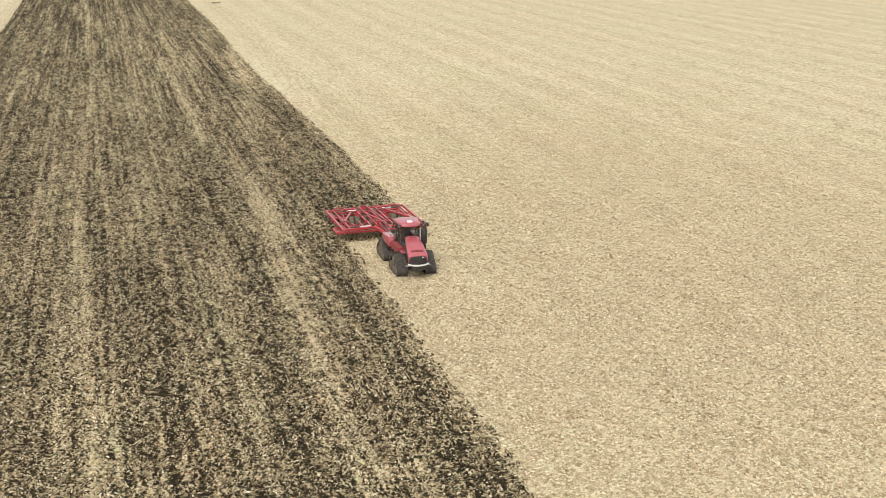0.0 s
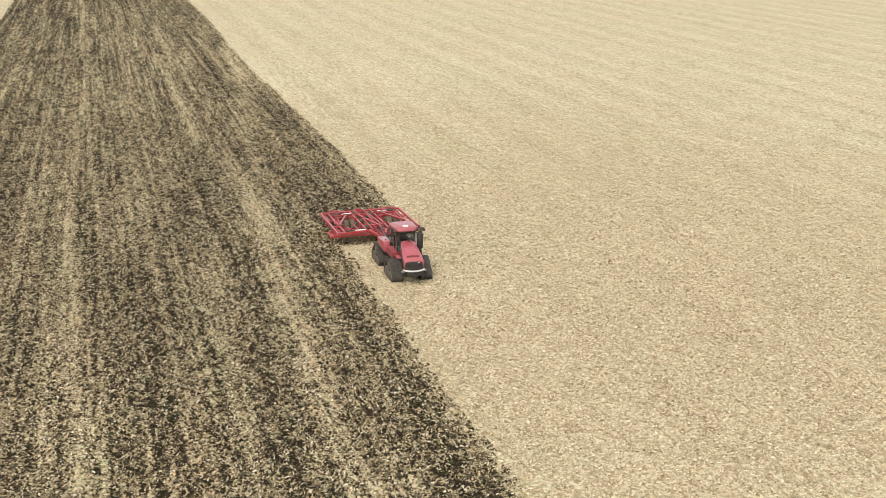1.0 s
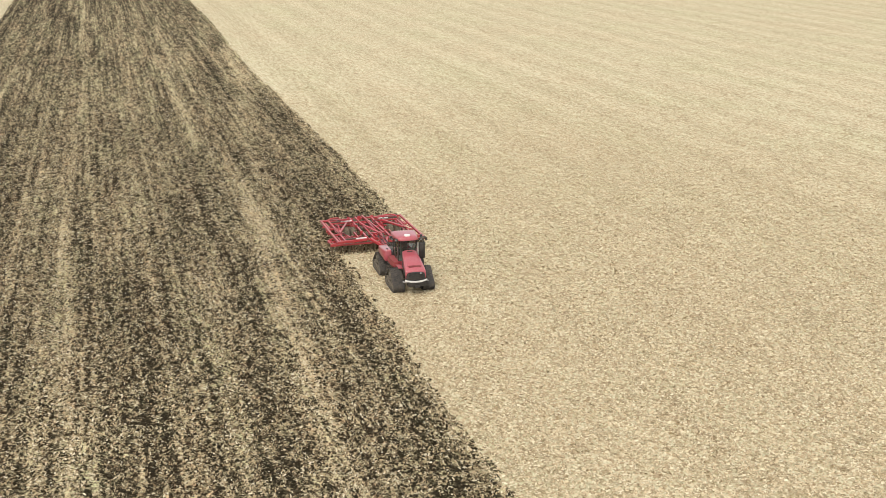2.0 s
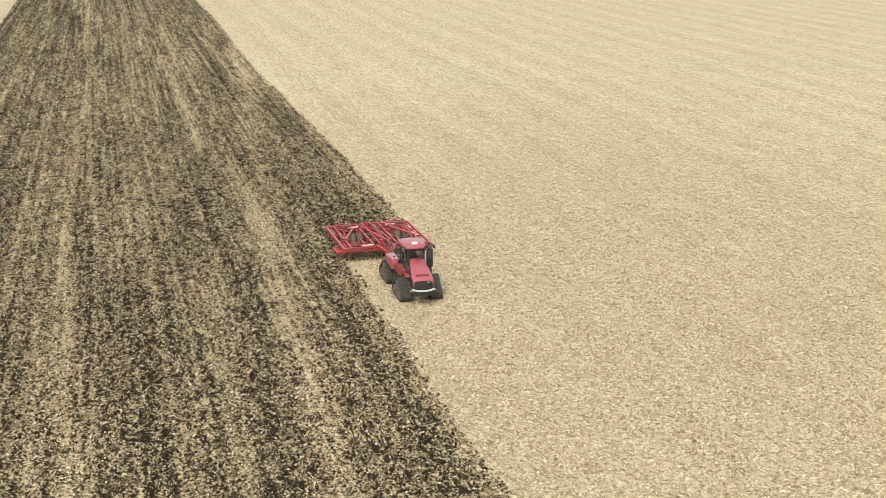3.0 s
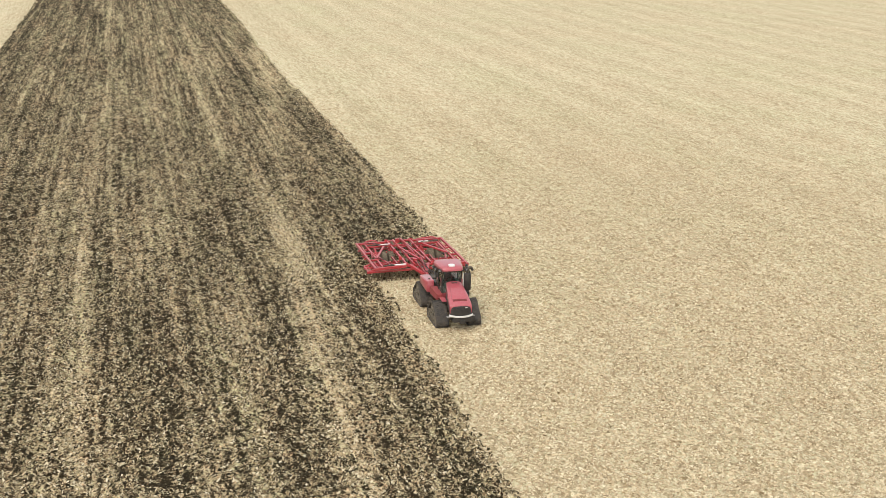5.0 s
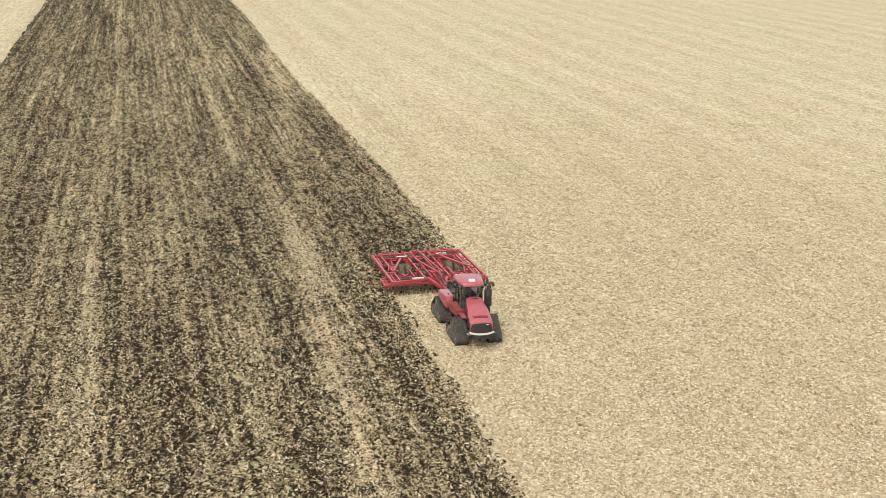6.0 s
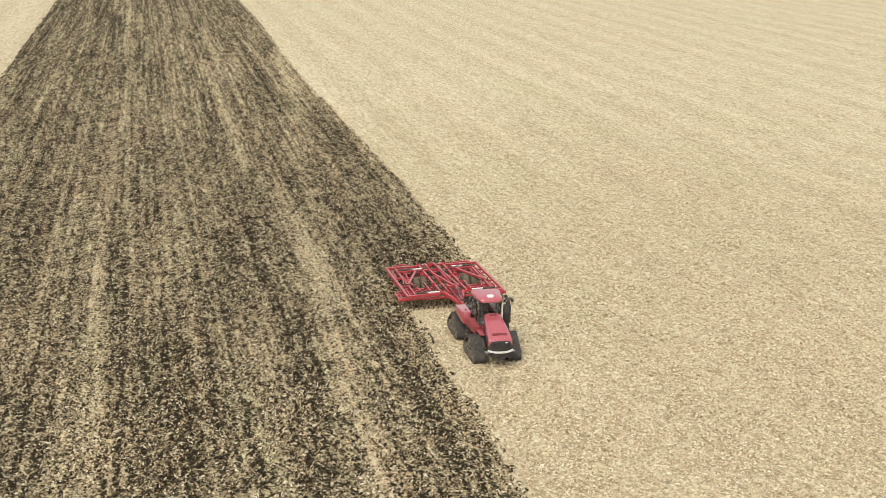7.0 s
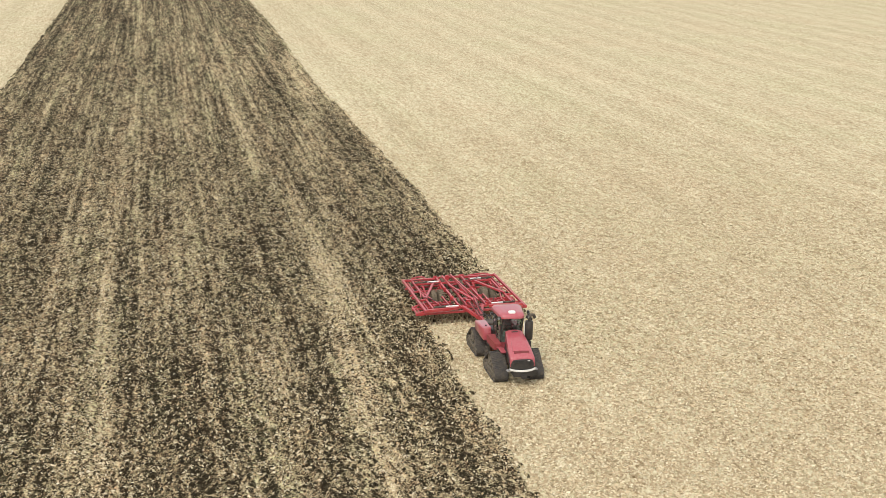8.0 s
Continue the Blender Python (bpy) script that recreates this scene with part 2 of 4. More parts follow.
def tilled_height(x, y):
    u, v = x + 0.37 * y, y - 0.37 * x
    h = 0.17 + 0.1 * (soft_noise(u * 2.3, v * 2.3, 1) - 0.5) + 0.12 * (soft_noise(u * 1.1, v * 0.9, 2) - 0.5)
    h += 0.07 * (soft_noise(v * 3.7, u * 3.7, 3) - 0.5)
    ragged = 0.25 * (soft_noise(x * 0.9, y * 0.9, 4) - 0.5) + 0.8 * (soft_noise(x * 3.6, y * 2.3, 6) - 0.5)
    over = np.maximum(x - right_edge(y) + ragged, FAR_EDGE - x + ragged)
    return h - np.clip((over + 0.25) * 0.55, 0, 0.6)


def graded(start, stop, step, centre, reach):
    """Places from start to stop whose spacing widens with the distance past centre."""
    out = [start]
    while out[-1] < stop:
        out.append(out[-1] + step * (1 + max(0.0, out[-1] - centre) / reach) ** 1.5)
    return np.array(out)


def sheet(name, xs, ys, height, mat, attribute=None):
    gx, gy = np.meshgrid(xs, ys)
    gx, gy = gx.ravel(), gy.ravel()
    gz = height(gx, gy)
    nx, ny = len(xs), len(ys)
    i = (np.arange(ny - 1)[:, None] * nx + np.arange(nx - 1)[None, :]).ravel()
    faces = np.stack([i, i + 1, i + nx + 1, i + nx], 1)
    me = mesh_from(name, np.stack([gx, gy, gz], 1), faces, mat)
    if attribute:
        a = me.attributes.new(attribute[0], "FLOAT", "POINT")
        a.data.foreach_set("value", attribute[1](gx, gy).astype(np.float32))
    me.polygons.foreach_set("use_smooth", np.ones(len(me.polygons), bool))
    return new(name, me)


def mesh_from(name, verts, faces, mat):
    me = bpy.data.meshes.new(name)
    k = faces.shape[1]
    me.vertices.add(len(verts))
    me.vertices.foreach_set("co", verts.astype(np.float32).ravel())
    me.loops.add(faces.size)
    me.loops.foreach_set("vertex_index", faces.astype(np.int32).ravel())
    me.polygons.add(len(faces))
    me.polygons.foreach_set("loop_start", np.arange(0, faces.size, k, dtype=np.int32))
    me.update(calc_edges=True)
    me.materials.append(mat)
    return me


outer = np.array([-4000, -1500, -600, -250, -120])
flat_x = np.concatenate([outer, np.arange(-60, 241, 4.0), -outer[::-1][2:] + 0.0])
flat_y = np.concatenate([outer, np.arange(-80, 401, 5.0), [600, 1500, 4000]])
ground = sheet("ground", flat_x, flat_y, lambda x, y: 0.02 * (soft_noise(x * 0.07, y * 0.05, 9) - 0.5), MULCH)
tagged(ground, "pale harvested field covered in chopped straw", "field", kind="structure")

soil = sheet("tilled_soil", np.arange(-44.5, 6.01, 0.13), graded(-44, 340, 0.13, -5, 50), tilled_height, EARTH, ("straw_cover", straw_cover))
tagged(soil, "dark tilled earth streaked with worked-in straw", "tilled soil", kind="structure")

rng = np.random.default_rng(7)


def scatter(x0, x1, steps, keep):
    """Random places over a stretch of field; steps are (y, pieces per square metre), thinning evenly from one to the next."""
    px, py = [], []
    ys, per = np.array(steps, float).T
    for y0 in np.arange(ys[0], ys[-1], 2.0):
        k = int((x1 - x0) * 2.0 * np.interp(y0 + 1.0, ys, per))
        x, y = rng.uniform(x0, x1, k), rng.uniform(y0, y0 + 2.0, k)
        ok = keep(x, y)
        px.append(x[ok]), py.append(y[ok])
    return np.concatenate(px), np.concatenate(py)


def straw_pieces(name, x, y, z, longest, mat, lying):
    """Bent, flat lengths of cut straw and leaf as one loose litter."""
    k = len(x)
    a = rng.normal(0.1, 0.85, k) if lying else rng.uniform(0, np.pi, k)
    tilt, long, wide = rng.normal(0, 0.2 if lying else 0.5, k), rng.uniform(0.35, 1, k) ** 1.3 * longest / 2, rng.uniform(0.08, 0.19, k) * longest
    ca, sa = np.cos(a), np.sin(a)
    verts = np.empty((k, 6, 3))
    roll = rng.normal(0, 0.7, k)
    kink = rng.uniform(-0.25, 0.25, k) * long
    for i, (u, w) in enumerate(((-1, -1), (-1, 1), (0, 1), (0, -1), (1, 1), (1, -1))):
        along, side = u * long, w * wide + (kink if u == 0 else 0)
        taper = 0.55 if u == 1 else 1.0
        side = side * taper
        verts[:, i, 0] = x + along * ca - side * sa
        verts[:, i, 1] = y + along * sa + side * ca
        verts[:, i, 2] = z + along * np.sin(tilt) + w * wide * np.sin(roll) + (0.02 if u == 0 else 0.0)
    base = (np.arange(k) * 6)[:, None]
    faces = np.concatenate([base + np.array([[0, 3, 2, 1]]), base + np.array([[3, 5, 4, 2]])])
    return new(name, mesh_from(name, verts.reshape(-1, 3), faces, mat))


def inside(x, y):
    """On the worked ground, without the strip along its far side, which lies outside the camera's view."""
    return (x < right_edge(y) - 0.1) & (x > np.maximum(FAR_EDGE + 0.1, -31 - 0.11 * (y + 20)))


def straw_on_soil(x, y):
    clump = 0.15 + 1.6 * np.clip((soft_noise(x * 4.0, y * 2.1, 41) - 0.27) * 2.2, 0, 1)
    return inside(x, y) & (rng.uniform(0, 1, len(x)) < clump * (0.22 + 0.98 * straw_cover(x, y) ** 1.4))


def off_soil(x, y):
    return (x > right_edge(y) + 0.3 - 1.5 * rng.uniform(0, 1, len(x)) ** 2.5) & (x < 18 + 0.75 * (y + 40)) & (rng.uniform(0, 1, len(x)) < (74 - x) / 40)


sx_, sy_ = scatter(-43, 4, [(-42, 108), (-15, 108), (20, 76), (60, 38), (120, 12), (250, 1)], straw_on_soil)
pale = rng.uniform(0, 1, len(sx_)) < 0.04 + np.clip((straw_cover(sx_, sy_) - 0.6) * 1.7, 0, 0.6)
for name, these, mat, label in (("straw_litter", ~pale, STRAW_DULL, "loose soiled straw lying on the tilled earth"),
                                ("pale_straw_litter", pale, STRAW, "clean pale straw in streaks on the tilled earth")):
    x_, y_ = sx_[these], sy_[these]
    tagged(straw_pieces(name, x_, y_, tilled_height(x_, y_) + 0.03, 0.235, mat, False), label, "straw", kind="stuff")
sx_, sy_ = scatter(-4, 74, [(-44, 96), (-15, 96), (10, 62), (50, 22), (95, 0)], off_soil)
tagged(straw_pieces("straw_mulch", sx_, sy_, np.maximum(0.0, tilled_height(sx_, sy_)) + 0.02, 0.22, STRAW, True),
       "pale chopped straw lying thick over stubble", "straw", kind="stuff")


def clods(name, x, y, z, mat):
    k = len(x)
    r = rng.uniform(0.35, 1, k) ** 2 * 0.13 + 0.02
    shape = np.array([(1, 0, 0), (0, 1, 0), (-1, 0, 0), (0, -1, 0), (0, 0, 0.8), (0, 0, -0.8)], float)
    spin = rng.uniform(0, 2 * np.pi, k)
    v = shape[None] * r[:, None, None] * rng.uniform(0.6, 1.3, (k, 6, 1))
    c, s = np.cos(spin)[:, None], np.sin(spin)[:, None]
    verts = np.stack([v[..., 0] * c - v[..., 1] * s + x[:, None], v[..., 0] * s + v[..., 1] * c + y[:, None], v[..., 2] + z[:, None]], 2)
    tri = np.array([(0, 1, 4), (1, 2, 4), (2, 3, 4), (3, 0, 4), (1, 0, 5), (2, 1, 5), (3, 2, 5), (0, 3, 5)])
    faces = ((np.arange(k) * 6)[:, None, None] + tri[None]).reshape(-1, 3)
    return new(name, mesh_from(name, verts.reshape(-1, 3), faces, mat))


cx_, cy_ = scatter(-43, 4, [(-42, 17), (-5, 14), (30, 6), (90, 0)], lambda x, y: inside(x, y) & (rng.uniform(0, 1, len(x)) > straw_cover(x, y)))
tagged(clods("earth_clods", cx_, cy_, tilled_height(cx_, cy_) + 0.02, CLOD), "dark crumbly clods turned up by tillage", "clods", kind="stuff")


# ---- building helpers ----
def part(name, bm, mat, parent, label="", smooth=False):
    """Links a bmesh as one mesh object under a thing or a part."""
    bmesh.ops.recalc_face_normals(bm, faces=bm.faces[:])
    me = bpy.data.meshes.new(name)
    bm.to_mesh(me)
    bm.free()
    me.materials.append(mat)
    if smooth:
        me.polygons.foreach_set("use_smooth", np.ones(len(me.polygons), bool))
        me.set_sharp_from_angle(angle=radians(38))
    ob = new(name, me)
    ob.parent = parent
    return tagged(ob, label) if label else ob


def box(bm, x0, x1, y0, y1, z0, z1, bevel=0.02, segments=2):
    made = bmesh.ops.create_cube(bm, size=1)["verts"]
    for v in made:
        v.co = Vector(((x0 + x1) / 2 + v.co.x * (x1 - x0), (y0 + y1) / 2 + v.co.y * (y1 - y0), (z0 + z1) / 2 + v.co.z * (z1 - z0)))
    if bevel:
        edges = list({e for v in made for e in v.link_edges})
        bmesh.ops.bevel(bm, geom=edges, offset=bevel, segments=segments, affect="EDGES", profile=0.6)
    return bm


def along(p, q):
    p, q = Vector(p), Vector(q)
    d = q - p
    return Matrix.Translation((p + q) / 2) @ d.to_track_quat("Z", "Y").to_matrix().to_4x4(), d.length


def tube(bm, p, q, r, r2=None, segments=14):
    m, long = along(p, q)
    bmesh.ops.create_cone(bm, cap_ends=True, segments=segments, radius1=r, radius2=r if r2 is None else r2, depth=long, matrix=m)
    return bm


def beam(bm, p, q, wide, high, bevel=0.012):
    """A square tube from p to q, wide across and high upright."""
    p, q = Vector(p), Vector(q)
    d = (q - p).normalized()
    side = d.cross(Vector((0, 0, 1)))
    side = side.normalized() if side.length > 0.05 else Vector((1, 0, 0))
    up = side.cross(d).normalized()
    m = Matrix.Translation((p + q) / 2) @ Matrix((side, d, up)).transposed().to_4x4()
    made = bmesh.ops.create_cube(bm, size=1, matrix=m @ Matrix.Diagonal((wide, (q - p).length, high, 1)))["verts"]
    if bevel:
        bmesh.ops.bevel(bm, geom=list({e for v in made for e in v.link_edges}), offset=bevel, segments=1, affect="EDGES")
    return bm


def loft(bm, loops, cap=True):
    rows = [[bm.verts.new(c) for c in loop] for loop in loops]
    k = len(rows[0])
    for a, b in zip(rows, rows[1:]):
        for i in range(k):
            bm.faces.new((a[i], a[(i + 1) % k], b[(i + 1) % k], b[i]))
    if cap:
        bm.faces.new(rows[0][::-1])
        bm.faces.new(rows[-1])
    return bm


def bent(name, points, r, mat, parent, label=""):
    """A round pipe or hose through the points."""
    bm = bmesh.new()
    pts = [Vector(p) for p in points]
    fine = []
    for i in range(len(pts) - 1):
        a, b = pts[max(i - 1, 0)], pts[i]
        c, d = pts[i + 1], pts[min(i + 2, len(pts) - 1)]
        for k in range(6):
            t = k / 6
            fine.append(0.5 * (2 * b + (c - a) * t + (2 * a - 5 * b + 4 * c - d) * t * t + (3 * b - a - 3 * c + d) * t ** 3))
    fine.append(pts[-1])
    loops = []
    for i, p in enumerate(fine):
        d = (fine[min(i + 1, len(fine) - 1)] - fine[max(i - 1, 0)]).normalized()
        s = d.cross(Vector((0.31, 0.2, 0.93))).normalized()
        u = s.cross(d)
        loops.append([p + (s * math.cos(a) + u * math.sin(a)) * r for a in np.linspace(0, 2 * np.pi, 10, endpoint=False)])
    loft(bm, loops)
    return part(name, bm, mat, parent, label, True)


def ring_profile(bm, centre, axis_len, profile, segments=28):
    """A body turned round the x axis: profile is a list of (x, radius)."""
    cx0, cy0, cz0 = centre
    loops = [[(cx0 + x, cy0 + r * math.cos(a), cz0 + r * math.sin(a)) for a in np.linspace(0, 2 * np.pi, segments, endpoint=False)] for x, r in profile]
    return loft(bm, loops)


# ---- the articulated track tractor ----
tractor = tagged(new("tractor"), "large red articulated tractor on four black rubber tracks", "tractor")
tractor.empty_display_size = 0.5
FRONT, REAR = -1.56, 2.62


def belt_outline(grow=0.0, steps=96):
    """Outline of a track belt seen from the side: drive wheel on top, an idler at each end; evenly spaced places and normals."""
    pts = []
    for cy, cz, r in ((0, 1.1, 0.46), (-0.93, 0.41, 0.38), (0.93, 0.41, 0.38)):
        for a in np.linspace(0, 2 * np.pi, 180, endpoint=False):
            pts.append((cy + (r + grow) * math.cos(a), cz + (r + grow) * math.sin(a)))
    pts = sorted(set(pts))
    def half(seq):
        out = []
        for p in seq:
            while len(out) > 1 and (out[-1][0] - out[-2][0]) * (p[1] - out[-2][1]) - (out[-1][1] - out[-2][1]) * (p[0] - out[-2][0]) <= 0:
                out.pop()
            out.append(p)
        return out[:-1]
    hull = np.array(half(pts) + half(pts[::-1]))
    closed = np.vstack([hull, hull[:1]])
    s = np.concatenate([[0], np.cumsum(np.linalg.norm(np.diff(closed, axis=0), axis=1))])
    at = np.linspace(0, s[-1], steps, endpoint=False)
    return np.stack([np.interp(at, s, closed[:, 0]), np.interp(at, s, closed[:, 1])], 1), s[-1]


def track_unit(x0, x1, yc, outward):
    """One track: rubber belt with lugs, and the wheels, rollers and frame inside it."""
    outer, length = belt_outline(0.0)
    inner, _ = belt_outline(-0.05)
    bm = bmesh.new()
    loops = []
    for x, line in ((x0 + 0.02, outer), (x1 - 0.02, outer), (x1, (outer + inner) / 2), (x1 - 0.02, inner), (x0 + 0.02, inner), (x0, (outer + inner) / 2)):
        loops.append([(x, yc + p[0], p[1]) for p in line])
    loops.append(loops[0])
    loft(bm, loops, cap=False)
    bmesh.ops.remove_doubles(bm, verts=bm.verts[:], dist=1e-4)
    belt = part("track_belt", bm, RUBBER, tractor, "black rubber track with chevron lugs", True)
    # chevron lugs round the belt
    bm = bmesh.new()
    line, _ = belt_outline(0.0, 400)
    def spot(s, w, lift):
        i = int(round(s * 400)) % 400
        p, nx_ = line[i], line[(i + 3) % 400] - line[(i - 3) % 400]
        nrm = np.array([nx_[1], -nx_[0]]) / np.linalg.norm(nx_)
        return (w, yc + p[0] + nrm[0] * lift, p[1] + nrm[1] * lift)
    mid, count = (x0 + x1) / 2, 40
    for k in range(count):
        for side, edge in ((-1, x0), (1, x1)):
            s0 = k / count + (0.5 / count if side > 0 else 0)
            shift, thick = 0.03, 0.0085
            a = [spot(s0 + ds, w, lift) for lift in (-0.01, 0.042) for ds, w in ((0, mid - side * 0.04), (thick, mid - side * 0.04), (thick - shift, edge), (-shift, edge))]
            v = [bm.verts.new(c) for c in a]
            for f in ((0, 1, 2, 3), (7, 6, 5, 4), (0, 4, 5, 1), (1, 5, 6, 2), (2, 6, 7, 3), (3, 7, 4, 0)):
                bm.faces.new([v[i] for i in f])
    part("tread", bm, RUBBER, belt)
    # wheels inside
    face = x0 if outward < 0 else x1
    def wheel(name, cy, cz, r, mat, wide=0.62, label=""):
        bm2 = bmesh.new()
        d = -outward
        prof = [(0.02 * d, r * 0.22), (0.02 * d, r * 0.36), (0.09 * d, r * 0.45), (0.1 * d, r * 0.78), (0.04 * d, r * 0.86), (0.04 * d, r), (wide * d, r), (wide * d, r * 0.3)]
        ring_profile(bm2, (face, yc + cy, cz), 0, prof)
        part(name, bm2, mat, belt, label, True)
    wheel("drive_wheel", 0, 1.1, 0.4, DUSTY)
    wheel("idler_wheel", -0.93, 0.41, 0.325, DUSTY)
    wheel("idler_wheel", 0.93, 0.41, 0.325, DUSTY)
    for cy in (-0.42, 0.0, 0.42):
        wheel("roller", cy, 0.24, 0.185, DUSTY)
    bm = bmesh.new()
    xm = face - outward * 0.12
    beam(bm, (xm, yc - 0.93, 0.45), (xm, yc + 0.93, 0.45), 0.12, 0.16)
    beam(bm, (xm, yc - 0.75, 0.5), (xm, yc, 1.0), 0.1, 0.14)
    beam(bm, (xm, yc + 0.75, 0.5), (xm, yc, 1.0), 0.1, 0.14)
    part("undercarriage_frame", bm, DUSTY, belt)


for yc in (FRONT, REAR):
    track_unit(-1.55, -0.68, yc, -1)
    track_unit(0.7, 1.58, yc, 1)

# frames, axles and joint
bm = bmesh.new()
box(bm, -0.42, 0.42, -3.35, 0.25, 0.8, 1.3, 0.03)
box(bm, -0.62, 0.62, FRONT - 0.28, FRONT + 0.28, 0.78, 1.25, 0.05)
tube(bm, (-0.9, FRONT, 1.1), (0.9, FRONT, 1.1), 0.17)
part("front_frame", bm, CAST, tractor, "dark steel front chassis")
bm = bmesh.new()
loft(bm, [[(x, y, z) for x, z in ((-w, 0.8), (w, 0.8), (w, top), (-w, top))] for y, w, top in ((0.55, 0.3, 1.25), (0.95, 0.5, 1.42), (3.3, 0.5, 1.42), (4.1, 0.42, 1.15))])
tube(bm, (-0.9, REAR, 1.1), (0.9, REAR, 1.1), 0.17)
box(bm, -0.3, 0.3, 3.9, 4.55, 0.5, 0.72, 0.03)
part("rear_frame", bm, RED, tractor, "red rear chassis with drawbar hitch")
bm = bmesh.new()
tube(bm, (0, 0.4, 0.7), (0, 0.4, 1.45), 0.2)
box(bm, -0.24, 0.24, 0.15, 0.65, 0.82, 0.98, 0.03)
box(bm, -0.24, 0.24, 0.15, 0.65, 1.18, 1.34, 0.03)
part("articulation_joint", bm, CAST, tractor)
for s in (-1, 1):
    bm = bmesh.new()
    tube(bm, (s * 0.5, 0.0, 1.05), (s * 0.55, 0.5, 1.05), 0.07)
    tube(bm, (s * 0.55, 0.45, 1.05), (s * 0.58, 1.0, 1.05), 0.04)
    part("steering_ram", bm, CAST, tractor, "", True)


# hood
def aslant(degrees, y):
    """A slight turn about an upright line on the tractor's middle, at y, set to fit hood, nose and cab to the camera's
    view.
    """
    return Matrix.Translation((0, y, 0)) @ pose(0, 0, 0, 0, 0, degrees) @ Matrix.Translation((0, -y, 0))


def hood_loop(y, w, top, bottom, crown=0.06, round_=0.12):
    """Cross-section of the hood: upright sides, rounded shoulders and a crowned top."""
    pts = [(-w, bottom), (-w, top - round_ - 0.02)]
    for a in (30, 60, 85):
        pts.append((-w + round_ - round_ * math.cos(radians(a)), top - round_ + round_ * math.sin(radians(a))))
    for u in (-0.5, 0.0, 0.5):
        pts.append((u * w, top + crown * (1 - u * u)))
    for a in (85, 60, 30):
        pts.append((w - round_ + round_ * math.cos(radians(a)), top - round_ + round_ * math.sin(radians(a))))
    pts += [(w, top - round_ - 0.02), (w, bottom)]
    return [(x, y, z) for x, z in pts]


bm = bmesh.new()
loft(bm, [hood_loop(-0.95, 0.53, 2.63, 1.5), hood_loop(-1.25, 0.56, 2.61, 1.5), hood_loop(-1.9, 0.63, 2.46, 1.45), hood_loop(-2.6, 0.7, 2.25, 1.4),
          hood_loop(-3.1, 0.735, 2.07, 1.36), hood_loop(-3.4, 0.75, 1.96, 1.34), hood_loop(-3.52, 0.75, 1.88, 1.34, 0.05, 0.1), hood_loop(-3.56, 0.74, 1.8, 1.34, 0.04, 0.08)])
hood = part("hood", bm, RED, tractor, "sloping glossy red hood", True)
hood.matrix_basis = aslant(-4, -2.67)
bm = bmesh.new()
loft(bm, [[(x, y, z + dz) for x, dz in ((-w, -0.03), (-w * 0.94, 0.03), (0, 0.055), (w * 0.94, 0.03), (w, -0.03))]
          for y, w, z in ((-1.75, 0.4, 2.525), (-2.3, 0.46, 2.39), (-3.02, 0.54, 2.145), (-3.07, 0.54, 2.105))])
part("hood_bulge", bm, RED, hood, "", True)
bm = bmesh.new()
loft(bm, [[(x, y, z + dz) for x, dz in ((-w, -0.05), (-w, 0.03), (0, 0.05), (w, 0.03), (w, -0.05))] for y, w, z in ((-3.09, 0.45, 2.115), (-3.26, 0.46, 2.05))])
part("hood_vent", bm, SHADE_RED, hood, "air slot across the hood, its shade painted dark red")
# Raised black block: the dark inside the rear slot is put into its colour.
bm = bmesh.new()
box(bm, -0.2, 0.2, -1.3, -1.2, 2.6, 2.69, 0.015)
part("hood_rear_slot", bm, PLASTIC, hood)
for s in (-1, 1):
    bm = bmesh.new()
    loft(bm, [[(s * (w + dx), y, z) for dx, z in ((-0.02, 1.42), (0.012, 1.42), (0.012, top), (-0.02, top))] for y, w, top in ((-1.3, 0.565, 1.95), (-2.2, 0.665, 1.9), (-3.3, 0.75, 1.72))])
    part("side_louvre", bm, PLASTIC, hood, "black engine side louvre")

# nose: black grille, silver strip, bumper
bm = bmesh.new()
def nose_loop(z, w, front):
    return [(-w, -3.3, z), (-w, front + 0.1, z), (-w * 0.86, front + 0.02, z), (-w * 0.4, front - 0.03, z), (0, front - 0.04, z), (w * 0.4, front - 0.03, z), (w * 0.86, front + 0.02, z), (w, front + 0.1, z), (w, -3.3, z)]
loft(bm, [nose_loop(0.98, 0.66, -3.55), nose_loop(1.2, 0.76, -3.62), nose_loop(1.5, 0.75, -3.63), nose_loop(1.78, 0.72, -3.56), nose_loop(1.83, 0.7, -3.48)])
grille = part("grille", bm, PLASTIC, tractor, "black front grille", True)
grille.matrix_basis = aslant(-4, -2.67)
for k in range(5):
    bm = bmesh.new()
    z = 1.38 + 0.085 * k
    loft(bm, [[(x, -3.645 + 0.05 * (x / 0.6) ** 2 + 0.14 * max(0, z - 1.5) + dy, z + dz) for dy, dz in ((0, 0), (-0.03, 0.01), (-0.03, 0.035), (0, 0.045))] for x in (-0.58, -0.3, 0, 0.3, 0.58)])
    part("grille_slat", bm, PLASTIC, grille)
for s in (-1, 1):
    bm = bmesh.new()
    box(bm, s * 0.42 - 0.14, s * 0.42 + 0.14, -3.68, -3.6, 1.58, 1.7, 0.02)
    part("headlamp", bm, PLASTIC, grille, "dark smoked headlamp")
bm = bmesh.new()
box(bm, 0.27, 0.42, -3.7, -3.66, 1.72, 1.76, 0.005)
part("emblem", bm, SILVER, grille, "small silver bar")
bm = bmesh.new()
